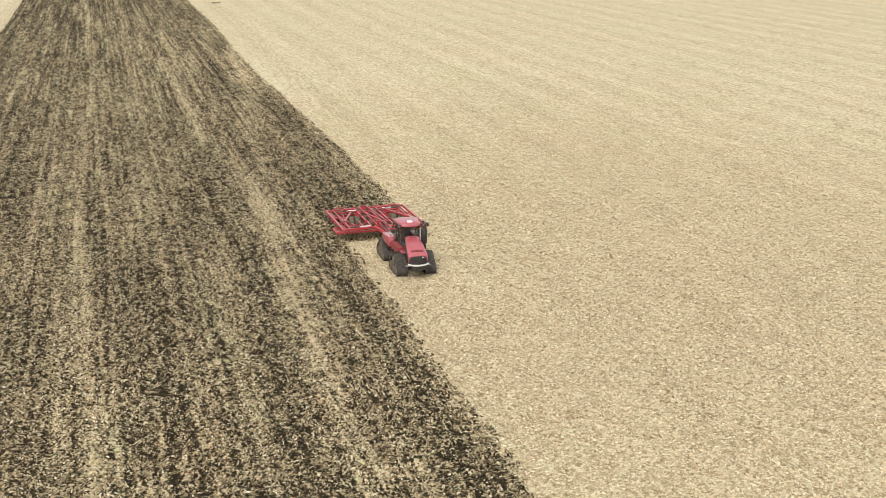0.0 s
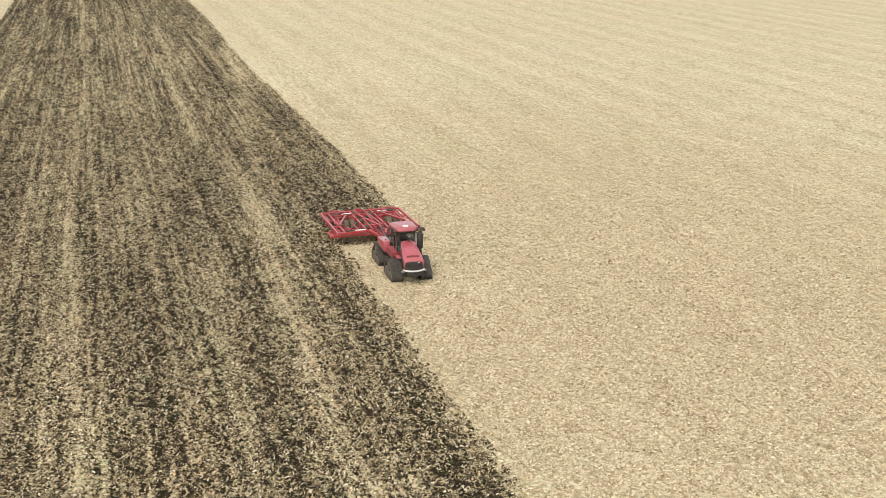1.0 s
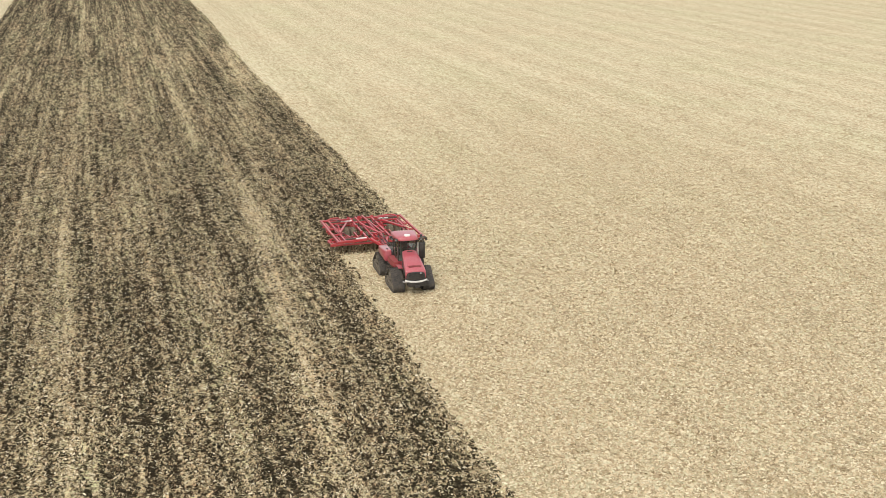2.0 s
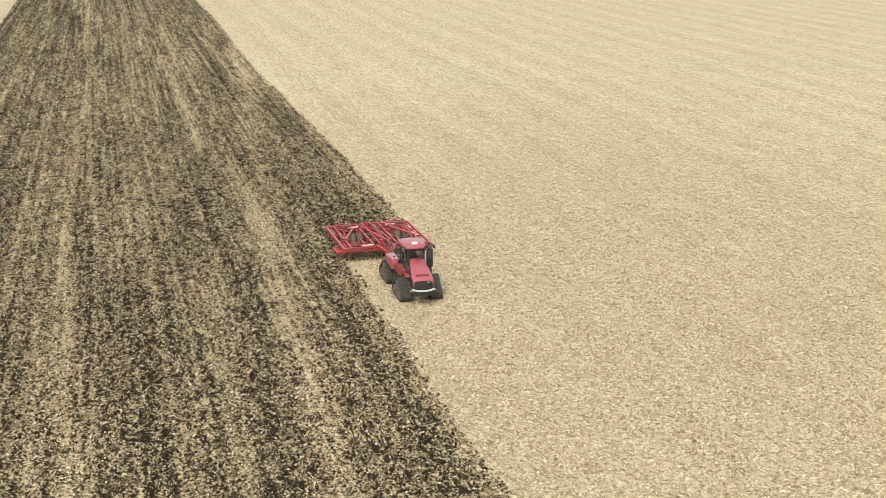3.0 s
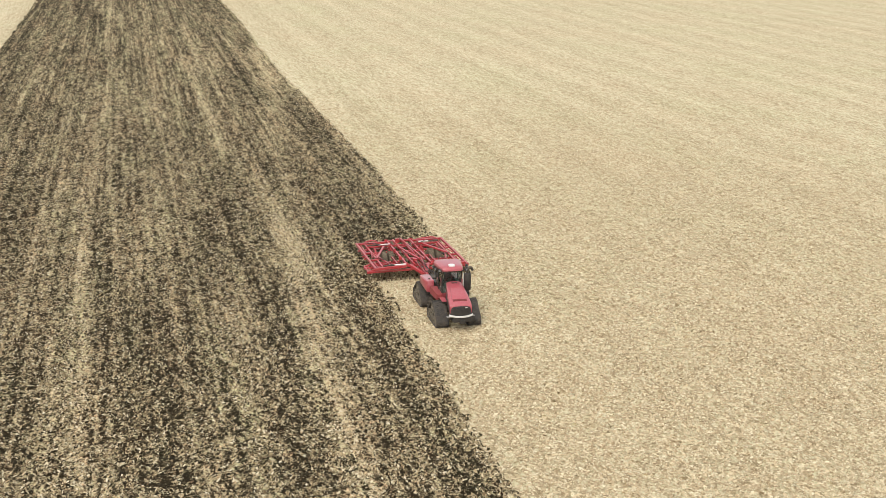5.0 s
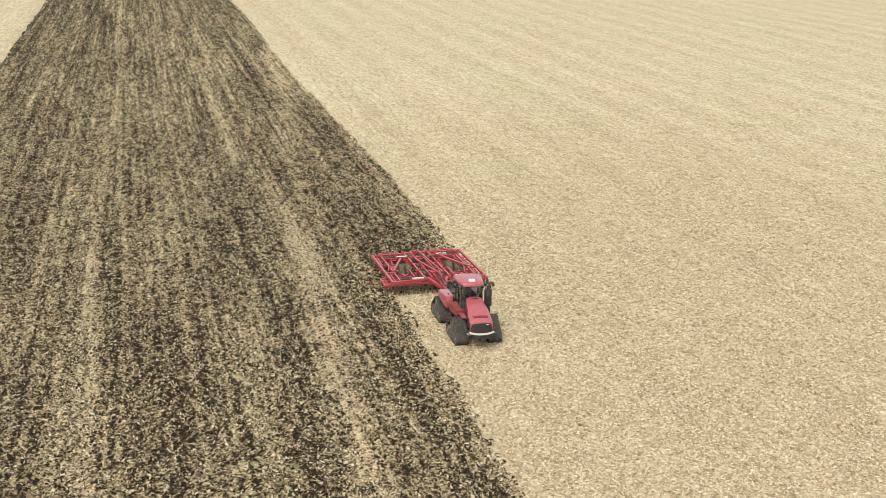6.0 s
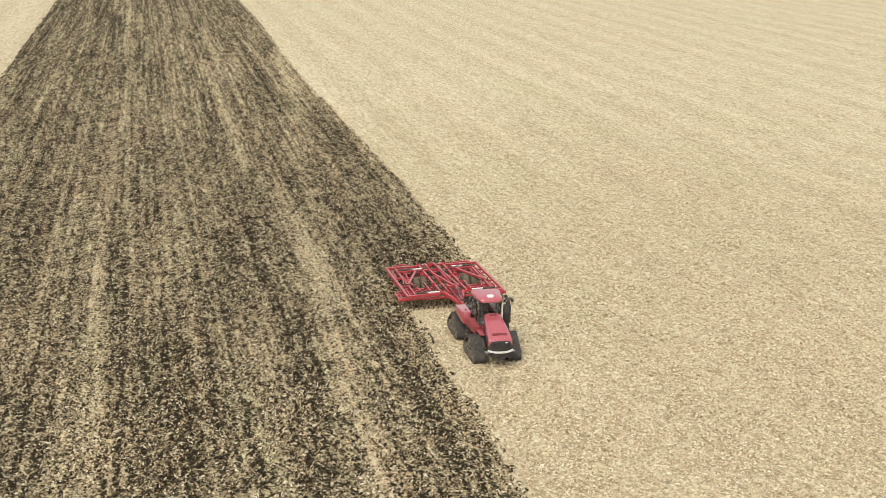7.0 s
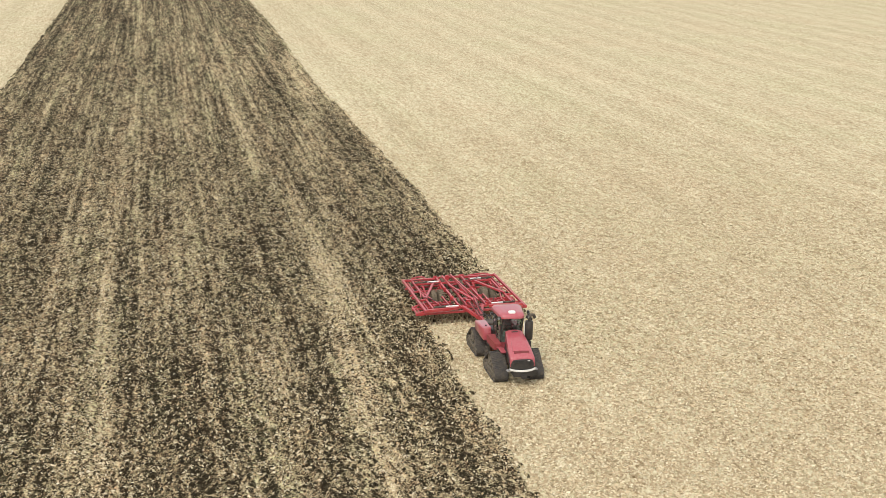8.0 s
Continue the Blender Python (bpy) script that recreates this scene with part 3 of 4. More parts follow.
loft(bm, [[(x, -3.76 + 0.16 * (abs(x) / 0.8) ** 3 + dy, 1.11 + 0.09 * (x / 0.8) ** 2 + dz) for dy, dz in ((0.06, -0.05), (-0.02, -0.05), (-0.03, 0.0), (-0.01, 0.06), (0.06, 0.06))]
          for x in np.linspace(-0.8, 0.8, 15)])
part("nose_strip", bm, SILVER, tractor, "bright silver strip round the nose", True).matrix_basis = aslant(-4, -2.67)
bm = bmesh.new()
box(bm, -0.62, 0.62, -3.72, -3.1, 0.72, 1.12, 0.05, 3)
box(bm, -0.18, 0.18, -3.85, -3.6, 0.66, 0.86, 0.02)
part("front_bumper", bm, PLASTIC, tractor, "black cast front bumper", True)
for s in (-1, 1):
    bm = bmesh.new()
    loft(bm, [[(s * 0.66, -3.5, z), (s * 0.95, -3.42, z - 0.03), (s * 0.95, -3.16, z - 0.03), (s * 0.66, -3.16, z)] for z in (1.02, 1.07)])
    part("bumper_step", bm, STEEL_GREY, tractor, "grey step plate beside the bumper")

# cab
def cab_ring(z, grow=0.0):
    """Outline of the cab at a height: narrow towards the hood, wider behind."""
    u = (z - 1.55) / 1.85
    front, back = -0.62 - 0.26 * u, 0.72 + 0.14 * u
    wf, wb = 0.6 + 0.1 * u + grow, 0.72 + 0.08 * u + grow
    return [(-wf, front - grow, z), (wf, front - grow, z), (wb, -0.12, z), (wb, back + grow, z), (-wb, back + grow, z), (-wb, -0.12, z)]


bm = bmesh.new()
loft(bm, [cab_ring(1.35), cab_ring(1.78)])
cab = part("cab", bm, RED, tractor, "tall glazed driver's cab")
cab.matrix_basis = aslant(-3, -1.4)
bottom, top = cab_ring(1.78), cab_ring(3.42)
for i in range(6):
    bm = bmesh.new()
    beam(bm, bottom[i], top[i], 0.065, 0.065, 0.012)
    part("pillar", bm, PLASTIC, cab)
for i in range(6):
    j = (i + 1) % 6
    a, b, c, d = (Vector(v) for v in (bottom[i], bottom[j], top[j], top[i]))
    normal = (b - a).cross(d - a).normalized() * 0.012
    bm = bmesh.new()
    ring = [a.lerp(b, 0.04), a.lerp(b, 0.96), d.lerp(c, 0.96), d.lerp(c, 0.04)]
    loft(bm, [[p + normal for p in ring], [p - normal for p in ring]])
    pane = part("window_pane", bm, GLASS, cab, "dark tinted glass")
    pane.visible_shadow = False
# door frame on the driver's entry side
a, b, c, d = (Vector(v) for v in (bottom[5], bottom[0], top[0], top[5]))
for p, q in ((a.lerp(d, 0.02), b.lerp(c, 0.02)), (a.lerp(d, 0.97), b.lerp(c, 0.97))):
    bm = bmesh.new()
    beam(bm, p, q, 0.05, 0.06)
    part("door_rail", bm, PLASTIC, cab)
bm = bmesh.new()
loft(bm, [cab_ring(1.785, -0.03), cab_ring(1.81, -0.03)])
part("cab_floor", bm, TRIM, cab)
bm = bmesh.new()
box(bm, -0.28, 0.28, 0.1, 0.6, 1.82, 2.25, 0.05, 3)
box(bm, -0.27, 0.27, 0.45, 0.62, 2.22, 2.95, 0.06, 3)
box(bm, -0.16, 0.16, 0.48, 0.6, 2.95, 3.15, 0.04)
part("driver_seat", bm, CLOTH, cab, "grey cloth seat", True)
bm = bmesh.new()
box(bm, -0.16, 0.16, -0.62, -0.4, 1.8, 2.35, 0.04)
tube(bm, (0, -0.42, 2.3), (0, -0.22, 2.5), 0.04)
part("steering_column", bm, TRIM, cab)
bm = bmesh.new()
m = Matrix.Translation((0, -0.2, 2.52)) @ Euler((radians(40), 0, 0)).to_matrix().to_4x4()
loops = []
for a in np.linspace(0, 2 * np.pi, 24, endpoint=False):
    loops.append([m @ Vector(((0.21 + 0.018 * math.cos(b)) * math.cos(a), (0.21 + 0.018 * math.cos(b)) * math.sin(a), 0.018 * math.sin(b))) for b in np.linspace(0, 2 * np.pi, 8, endpoint=False)])
loft(bm, loops + loops[:1], cap=False)
part("steering_wheel", bm, PLASTIC, cab, "", True)
bm = bmesh.new()
box(bm, 0.34, 0.62, -0.35, 0.6, 1.82, 2.4, 0.05)
box(bm, 0.42, 0.6, -0.42, -0.37, 2.45, 2.75, 0.015)
part("armrest_console", bm, TRIM, cab)


def roof_loop(z, w0, w1, front, back, r=0.34):
    pts = []
    for cx0, cy0, a0, wide in ((w1 - r, back - r, 0, 0), (-w1 + r, back - r, 90, 0), (-w0 + r, front + r, 180, 0), (w0 - r, front + r, 270, 0)):
        for a in np.linspace(a0, a0 + 90, 6):
            pts.append((cx0 + r * math.cos(radians(a)), cy0 + r * math.sin(radians(a)), z))
    return pts


bm = bmesh.new()
loft(bm, [roof_loop(3.4, 0.71, 0.86, -0.98, 0.92), roof_loop(3.44, 0.79, 0.96, -1.06, 1.0), roof_loop(3.56, 0.8, 0.97, -1.05, 1.0), roof_loop(3.66, 0.75, 0.92, -0.98, 0.95),
          roof_loop(3.72, 0.67, 0.8, -0.84, 0.84), roof_loop(3.755, 0.4, 0.5, -0.55, 0.6)])
roof = part("roof", bm, RED, tractor, "rounded red cab roof", True)
roof.matrix_basis = aslant(-3, -1.4)
bm = bmesh.new()
loft(bm, [roof_loop(3.38, 0.65, 0.79, -0.97, 0.91), roof_loop(3.41, 0.7, 0.845, -1.02, 0.96)])
part("roof_rim", bm, PLASTIC, roof, "black rim under the roof")
bm = bmesh.new()
loft(bm, [roof_loop(z, w, w, -0.86 + g, -0.56 - g, 0.1) for z, w, g in ((3.7, 0.22, 0), (3.79, 0.22, 0), (3.83, 0.19, 0.03), (3.84, 0.12, 0.06))])
part("antenna_dome", bm, WHITE, roof, "white receiver dome", True)
for x, y, turn in ((-0.82, -1.06, 35), (-1.0, -0.68, 65), (-1.07, -0.22, 80), (0.84, -1.06, -35), (1.0, -0.68, -65), (1.07, -0.22, -80)):
    bm = bmesh.new()
    box(bm, -0.095, 0.095, -0.1, 0.06, -0.085, 0.085, 0.03, 2)
    lamp = part("work_lamp", bm, PLASTIC, roof, "black square work lamp", True)
    lamp.matrix_basis = pose(x * 1.06, y - 0.03, 3.55, 8, 0, -turn)
    bm = bmesh.new()
    box(bm, -0.07, 0.07, -0.112, -0.098, -0.06, 0.06, 0.006)
    part("lens", bm, TRIM, lamp, "clear grey lens")
# mirrors
for s in (-1, 1):
    out = 1.05 if s < 0 else 1.3
    tip = (s * out, -0.82, 3.3)
    arm = bent("mirror_arm", [(s * 0.76, -0.9, 3.38), (s * (out - 0.15), -0.95, 3.42), (s * (out - 0.02), -0.86, 3.38), tip], 0.02, PLASTIC, tractor, "thin black mirror arm")
    bm = bmesh.new()
    box(bm, s * (out - 0.04) - 0.09, s * (out - 0.04) + 0.09, -0.84, -0.77, 3.0 if s < 0 else 3.12, 3.3, 0.025)
    part("mirror", bm, PLASTIC, arm, "black door mirror", True)

# exhaust, air intake
bm = bmesh.new()
prof = [(1.98, 0.12), (2.02, 0.22), (2.06, 0.25), (3.14, 0.25), (3.2, 0.225), (3.23, 0.1)]
loft(bm, [[(1.09 + r * math.cos(a), -1.0 + r * math.sin(a), z) for a in np.linspace(0, 2 * np.pi, 24, endpoint=False)] for z, r in prof])
muffler = part("muffler", bm, PLASTIC, tractor, "tall black exhaust muffler", True)
bent("exhaust_pipe", [(1.1, -0.98, 3.16), (1.11, -0.96, 3.4), (1.2, -0.94, 3.56), (1.38, -0.92, 3.55), (1.47, -0.92, 3.36)], 0.095, CAST, muffler, "curved dark tailpipe")
bent("muffler_inlet", [(1.15, -1.0, 2.06), (1.1, -1.1, 1.8), (0.9, -1.3, 1.65), (0.6, -1.4, 1.6)], 0.07, CAST, muffler)
bm = bmesh.new()
tube(bm, (0.8, -1.02, 2.0), (0.8, -0.98, 3.25), 0.032)
part("grab_rail", bm, SILVER, tractor, "light metal upright rail", True)
bm = bmesh.new()
box(bm, 0.6, 1.2, -1.25, -0.75, 1.5, 1.98, 0.06, 3)
part("air_filter_box", bm, PLASTIC, tractor, "", True)

# fuel tanks, platforms and steps
for s in (-1, 1):
    bm = bmesh.new()
    loft(bm, [[(s * x, y, z) for x, z in ((0.8, zb), (xo - 0.06, zb), (xo, zb + 0.08), (xo, zt - 0.06), (xo - 0.06, zt), (0.8, zt))]
              for y, xo, zb, zt in ((0.8, 1.26, 1.42, 2.17), (0.86, 1.31, 1.37, 2.23), (2.2, 1.46, 1.62, 2.24), (2.6, 1.38, 1.7, 2.1), (2.68, 1.32, 1.76, 2.02))])
    tank = part("fuel_tank", bm, RED, tractor, "red sheet-metal fuel tank", True)
    bm = bmesh.new()
    tube(bm, (s * 1.05, 1.15, 2.24), (s * 1.05, 1.15, 2.3), 0.05)
    part("filler_cap", bm, PLASTIC, tank, "", True)
    bm = bmesh.new()
    loft(bm, [[(s * x, y, z) for x, z in ((0.66, zb), (xo, zb), (xo, zt), (0.66, zt))] for y, xo, zb, zt in ((-0.97, 1.0, 1.46, 1.8), (-0.93, 1.06, 1.42, 1.85), (0.42, 1.14, 1.38, 1.9), (0.55, 1.14, 1.44, 1.9))])
    step = part("platform", bm, DIMMED_RED, tractor, "red side platform beside the cab")
    bm = bmesh.new()
    for y in (0.02, 0.42):
        tube(bm, (s * 1.1, y, 1.5), (s * 1.3, y, 0.62), 0.022)
    for k in range(4):
        z = 0.66 + 0.25 * k
        x = s * (1.3 - 0.2 * (z - 0.62) / 0.88)
        box(bm, x - 0.09, x + 0.09, 0.02, 0.42, z - 0.015, z + 0.015, 0.005)
    part("ladder", bm, CAST, step, "dark steel entry ladder")
    bm = bmesh.new()
    loft(bm, [[(s * x, y, z) for x, z in ((0.62, z0), (0.95, z0), (0.95, z0 + 0.04), (0.62, z0 + 0.04))] for y, z0 in ((-2.0, 1.62), (-1.4, 1.68), (-0.95, 1.6))])
    part("fender", bm, RED, step)
# toolbox, rear lamps and hitch on the rear frame
bm = bmesh.new()
box(bm, -0.55, 0.55, 1.0, 2.2, 1.42, 1.85, 0.05)
part("rear_deck", bm, PLASTIC, tractor, "black rear deck between the tanks", True)
bm = bmesh.new()
box(bm, -0.4, 0.4, 3.1, 3.9, 1.2, 1.62, 0.04)
part("hydraulic_block", bm, CAST, tractor)

# ---- the trailed disc cultivator ----
tiller = tagged(new("disc_cultivator"), "wide red trailed disc cultivator working the soil behind the tractor", "cultivator")
tiller.location, tiller.rotation_euler = (4.3 * math.sin(radians(1.8)), 0.002, 0), (0, 0, radians(1.8))   # trails a little aslant from the hitch
ZF = 1.22


def rail(name, p, q, wide=0.16, high=0.16, mat=FRAME_RED, label=""):
    bm = bmesh.new()
    beam(bm, p, q, wide, high)
    return part(name, bm, mat, tiller, label)


# drawbar and its braces
rail("drawbar", (-0.02, 4.45, 0.68), (-0.02, 6.2, 0.95), 0.24, 0.26)
rail("drawbar_arm", (-0.1, 6.0, 0.95), (-0.75, 7.7, ZF - 0.05), 0.18, 0.22)
rail("drawbar_arm", (0.06, 6.0, 0.95), (0.7, 7.7, ZF - 0.05), 0.18, 0.22)
rail("drawbar_brace", (0.0, 5.2, 1.0), (-0.3, 8.4, ZF + 0.25), 0.12, 0.12)
rail("drawbar_brace", (0.0, 5.2, 1.0), (0.3, 8.4, ZF + 0.25), 0.12, 0.12)
bm = bmesh.new()
tube(bm, (-0.02, 4.3, 0.56), (-0.02, 4.3, 0.8), 0.14)
part("hitch_eye", bm, CAST, tiller, "", True)
bm = bmesh.new()
tube(bm, (0.28, 5.3, 0.3), (0.28, 5.3, 1.3), 0.05)
box(bm, 0.16, 0.4, 5.18, 5.42, 0.28, 0.32, 0.01)
part("parking_stand", bm, CAST, tiller)
# middle frame
for x in (-0.98, -0.42, 0.26, 0.92):
    rail("main_rail", (x, 7.5, ZF), (x, 14.2, ZF), 0.13, 0.18)
for y in (7.6, 9.3, 11.2, 12.9, 14.1):
    rail("cross_member", (-0.98, y, ZF - 0.06), (0.92, y, ZF - 0.06), 0.14, 0.14)
rail("tie_bar", (-0.62, 11.6, ZF + 0.22), (0.16, 8.2, ZF + 0.22), 0.12, 0.1)
rail("tie_bar", (0.08, 13.9, ZF + 0.22), (0.5, 8.2, ZF + 0.22), 0.1, 0.1)
for y in (8.0, 13.4):
    rail("fold_tower", (-0.28, y, ZF), (-0.28, y, ZF + 0.35), 0.3, 0.16)
# wings: outer rails, front and rear beams, inner rails and cross bars
for s, xo, xi, xc in ((-1, -3.5, -2.86, -1.12), (1, 3.5, 2.9, 1.06)):
    rail("wing_outer_rail", (xo, 7.15 if s < 0 else 6.7, ZF), (xo, 13.9, ZF), 0.15, 0.18)
    rail("wing_inner_rail", (xi, 7.4, ZF - 0.04), (xi, 13.9, ZF - 0.04), 0.13, 0.16)
    rail("wing_front_beam", (xo, 7.25, ZF - 0.02), (xc, 7.45, ZF - 0.02), 0.17, 0.2)
    rail("wing_rear_beam", (xo, 13.75, ZF), (xc, 13.75, ZF), 0.15, 0.16)
    rail("wing_cross_bar", (xo, 9.55, ZF - 0.05), (xi + s * -0.05, 9.55, ZF - 0.05), 0.12, 0.12)
    rail("wing_cross_bar", (xi, 12.75, ZF), (xc, 12.75, ZF), 0.12, 0.12)
    rail("wing_cross_bar", (xo, 11.4, ZF - 0.05), (xi, 11.4, ZF - 0.05), 0.12, 0.12)
    rail("wing_mid_rail", ((xi + xc) / 2 - s * 0.1, 12.75, ZF - 0.04), ((xi + xc) / 2 + s * 0.3, 13.9, ZF), 0.12, 0.12)
    rail("wing_diagonal", (xi, 9.6, ZF + 0.06), (xc + s * 0.4, 12.6, ZF + 0.1), 0.15, 0.15)
    rail("wing_diagonal", (xi, 11.0, ZF + 0.04), (xi + s * -0.6, 8.4, ZF), 0.1, 0.1)
    rail("tine_bar", (xo, 9.0, 0.95), (xc, 9.0, 0.95), 0.12, 0.12)
    rail("tine_bar", (xo, 12.0, 0.95), (xc, 12.0, 0.95), 0.12, 0.12)
    # outrigger beside the front discs, on the side of the last pass
    if s > 0:
        continue
    rail("outrigger_rail", (s * 3.99, 7.6, 0.92), (s * 3.99, 9.0, 0.92), 0.1, 0.12)
    rail("outrigger_rail", (s * 3.76, 7.6, 0.92), (s * 3.76, 9.0, 0.92), 0.08, 0.1)
    rail("outrigger_arm", (s * 3.99, 7.65, 0.92), (xo, 7.65, 1.05), 0.12, 0.12)
    rail("outrigger_arm", (s * 3.99, 8.9, 0.92), (xo, 8.9, 1.1), 0.1, 0.1)
# hinge plates where the wings fold, tine mounts on the bars
bm = bmesh.new()
box(bm, -0.13, 0.13, -0.03, 0.03, -0.13, 0.17, 0.012)
tube(bm, (0, -0.09, 0.06), (0, 0.09, 0.06), 0.045)
hinge = part("hinge_plate", bm, FRAME_RED, tiller)
spots = [(x, y) for y in (7.75, 9.35, 11.25, 12.6, 13.9) for x in (-1.06, 1.0)]
for k, (x, y) in enumerate(spots):
    o = hinge if k == 0 else hinge.copy()
    if k:
        scene.collection.objects.link(o)
    o.matrix_basis = pose(x, y, ZF)
bm = bmesh.new()
box(bm, -0.05, 0.05, -0.1, 0.1, -0.1, 0.14, 0.012)
tube(bm, (-0.07, 0, 0.1), (0.07, 0, 0.1), 0.03)
clamp = part("tine_clamp", bm, FRAME_RED, tiller)
k = 0
for y in (9.0, 12.0):
    for x in (-3.3, -2.63, -1.96, -1.3, 1.4, 2.05, 2.7, 3.3):
        o = clamp if k == 0 else clamp.copy()
        if k:
            scene.collection.objects.link(o)
        o.matrix_basis = pose(x, y, 1.02)
        k += 1
# lower bars that carry the middle tines, and their spring packs
for y, z in ((9.7, 0.86), (13.2, 0.86)):
    rail("lower_bar", (-3.35, y, z), (-1.0, y, z), 0.12, 0.12)
    rail("lower_bar", (0.95, y, z), (3.35, y, z), 0.12, 0.12)
for y in (8.9, 10.4, 12.1):
    rail("lower_bar", (-0.95, y, 0.84), (0.9, y, 0.84), 0.12, 0.12, CAKED)
bm = bmesh.new()
tube(bm, (0, -0.16, 0), (0, 0.16, 0.06), 0.07)
tube(bm, (0, -0.24, -0.01), (0, 0.26, 0.08), 0.03)
spring = part("spring_pack", bm, WORN, tiller, "coiled tine spring", True)
k = 0
for y in (9.7, 13.2):
    for x in (-3.1, -2.45, -1.7, 1.5, 2.3, 3.05):
        o = spring if k == 0 else spring.copy()
        if k:
            scene.collection.objects.link(o)
        o.matrix_basis = pose(x, y, 1.0)
        k += 1
# folding rams: dark barrel, rod coloured white for the sky's glint on chrome
for xa, xb, xr, y in ((-2.85, -1.95, -1.03, 12.85), (-2.85, -2.0, -1.09, 7.55), (3.0, 2.18, 1.25, 13.0), (3.0, 2.1, 1.17, 7.6)):
    bm = bmesh.new()
    tube(bm, (xa, y, ZF + 0.11), (xb, y, ZF + 0.11), 0.062)
    ram = part("folding_ram", bm, CAST, tiller, "dark hydraulic ram", True)
    bm = bmesh.new()
    tube(bm, (xb, y, ZF + 0.11), (xr, y, ZF + 0.11), 0.05)
    part("ram_rod", bm, WHITE, ram, "rod coloured white like sky glinting on chrome", True)
    bm = bmesh.new()
    box(bm, min(xr, xr + 0.1), max(xr, xr + 0.1), y - 0.07, y + 0.07, ZF - 0.05, ZF + 0.19, 0.01)
    part("ram_bracket", bm, FRAME_RED, ram)
# short carriers inside the wings, with tine arms turned down from them
for s in (-1, 1):
    for x, y0, y1, z in ((3.16, 7.5, 9.4, ZF - 0.14), (2.55, 7.6, 9.0, ZF - 0.2), (2.1, 7.6, 8.8, ZF - 0.22), (1.5, 7.6, 10.3, ZF - 0.16), (3.2, 11.5, 13.6, ZF - 0.12), (2.6, 12.8, 13.7, ZF - 0.1)):
        rail("tine_carrier", (s * x, y0, z), (s * x, y1, z), 0.09, 0.12)
        rail("carrier_foot", (s * x, y1, z + 0.02), (s * x, y1 + 0.3, z - 0.42), 0.08, 0.1)
    for y in (10.1, 10.7, 12.2):
        rail("rail_lug", (s * 3.5, y, ZF + 0.02), (s * 3.72, y + 0.05, ZF - 0.12), 0.09, 0.12)
    rail("depth_link", (s * 3.2, 9.7, ZF + 0.1), (s * 2.9, 11.2, ZF + 0.14), 0.07, 0.07)
for y in (8.4, 10.2, 12.0):
    rail("frame_gusset", (-0.42, y, ZF + 0.02), (0.26, y + 0.35, ZF + 0.02), 0.09, 0.1)
for x, y in ((-0.72, 8.6), (-0.7, 10.5), (0.6, 9.8), (0.58, 12.2), (-0.7, 13.1)):
    rail("valve_block", (x, y, ZF - 0.02), (x, y + 0.5, ZF + 0.05), 0.16, 0.14, CAKED)
# curved guard tubes at the rear
bent("rear_guard", [(-2.85, 14.0, ZF + 0.02), (-2.4, 14.1, ZF + 0.1), (-1.95, 14.05, ZF + 0.1), (-1.75, 13.7, ZF)], 0.055, FRAME_RED, tiller)
bent("rear_guard", [(1.5, 14.0, ZF + 0.02), (2.4, 14.05, ZF + 0.08), (2.95, 13.95, ZF + 0.08), (3.15, 13.5, ZF)], 0.055, FRAME_RED, tiller)

# discs in two rows under the front beam
bm = bmesh.new()
ring_profile(bm, (0, 0, 0), 0, [(-0.05, 0.05), (-0.045, 0.14), (-0.02, 0.22), (0.03, 0.25), (0.036, 0.25), (-0.01, 0.22), (-0.035, 0.14), (-0.04, 0.05)], 18)
disc = part("disc_blade", bm, WORN, tiller, "soil-worn concave steel disc", True)
bm = bmesh.new()
beam(bm, (0, -0.3, 0.62), (0, 0.08, 0.32), 0.05, 0.06)
beam(bm, (0, 0.08, 0.32), (0.03, 0.0, 0.0), 0.05, 0.06)
leg = part("disc_leg", bm, WORN, tiller)
xs = np.arange(-3.95, 3.8, 0.36)
first = True
for y, turn, off in ((7.85, -16, 0.0), (8.5, 16, 0.18)):
    for x in xs + off:
        place = pose(x, y + 0.03 * math.sin(x * 9), 0.2 + 0.03 * math.sin(x * 5.3 + y), 0, 6 + 4 * math.sin(x * 7), turn + 6 * math.sin(x * 3.1 + y))
        if first:
            disc.matrix_basis, leg.matrix_basis, first = place, pose(x, y, 0.2), False
        else:
            o = disc.copy(); scene.collection.objects.link(o); o.matrix_basis = place
            o = leg.copy(); scene.collection.objects.link(o); o.matrix_basis = pose(x, y, 0.2)
for y, z, high in ((7.6, 0.88, 0.15), (8.6, 0.9, 0.14)):
    rail("disc_beam", (-4.1, y, z), (3.85, y, z), 0.14, high)

# spring tines in three rows
bm = bmesh.new()
loft(bm, [[(x, y, z) for x in (-0.03, 0.03) for y, z in (((y0 - 0.035, z0), (y0 + 0.035, z0)) if x < 0 else ((y0 + 0.035, z0), (y0 - 0.035, z0)))]
          for y0, z0 in ((0, 0.95), (0.22, 0.85), (0.3, 0.6), (0.2, 0.35), (0.02, 0.12), (-0.12, 0.02))])
tine = part("tine", bm, WORN, tiller, "curved spring tine")
first = True
for y, off in ((9.0, 0.0), (10.6, 0.22), (12.0, 0.44)):
    for x in np.arange(-3.5, 3.2, 0.67) + off:
        if y > 10 and 1.0 < abs(x) < 2.8:
            continue
        if first:
            tine.matrix_basis, first = pose(x, y, 0), False
        else:
            o = tine.copy(); scene.collection.objects.link(o); o.matrix_basis = pose(x, y, 0)


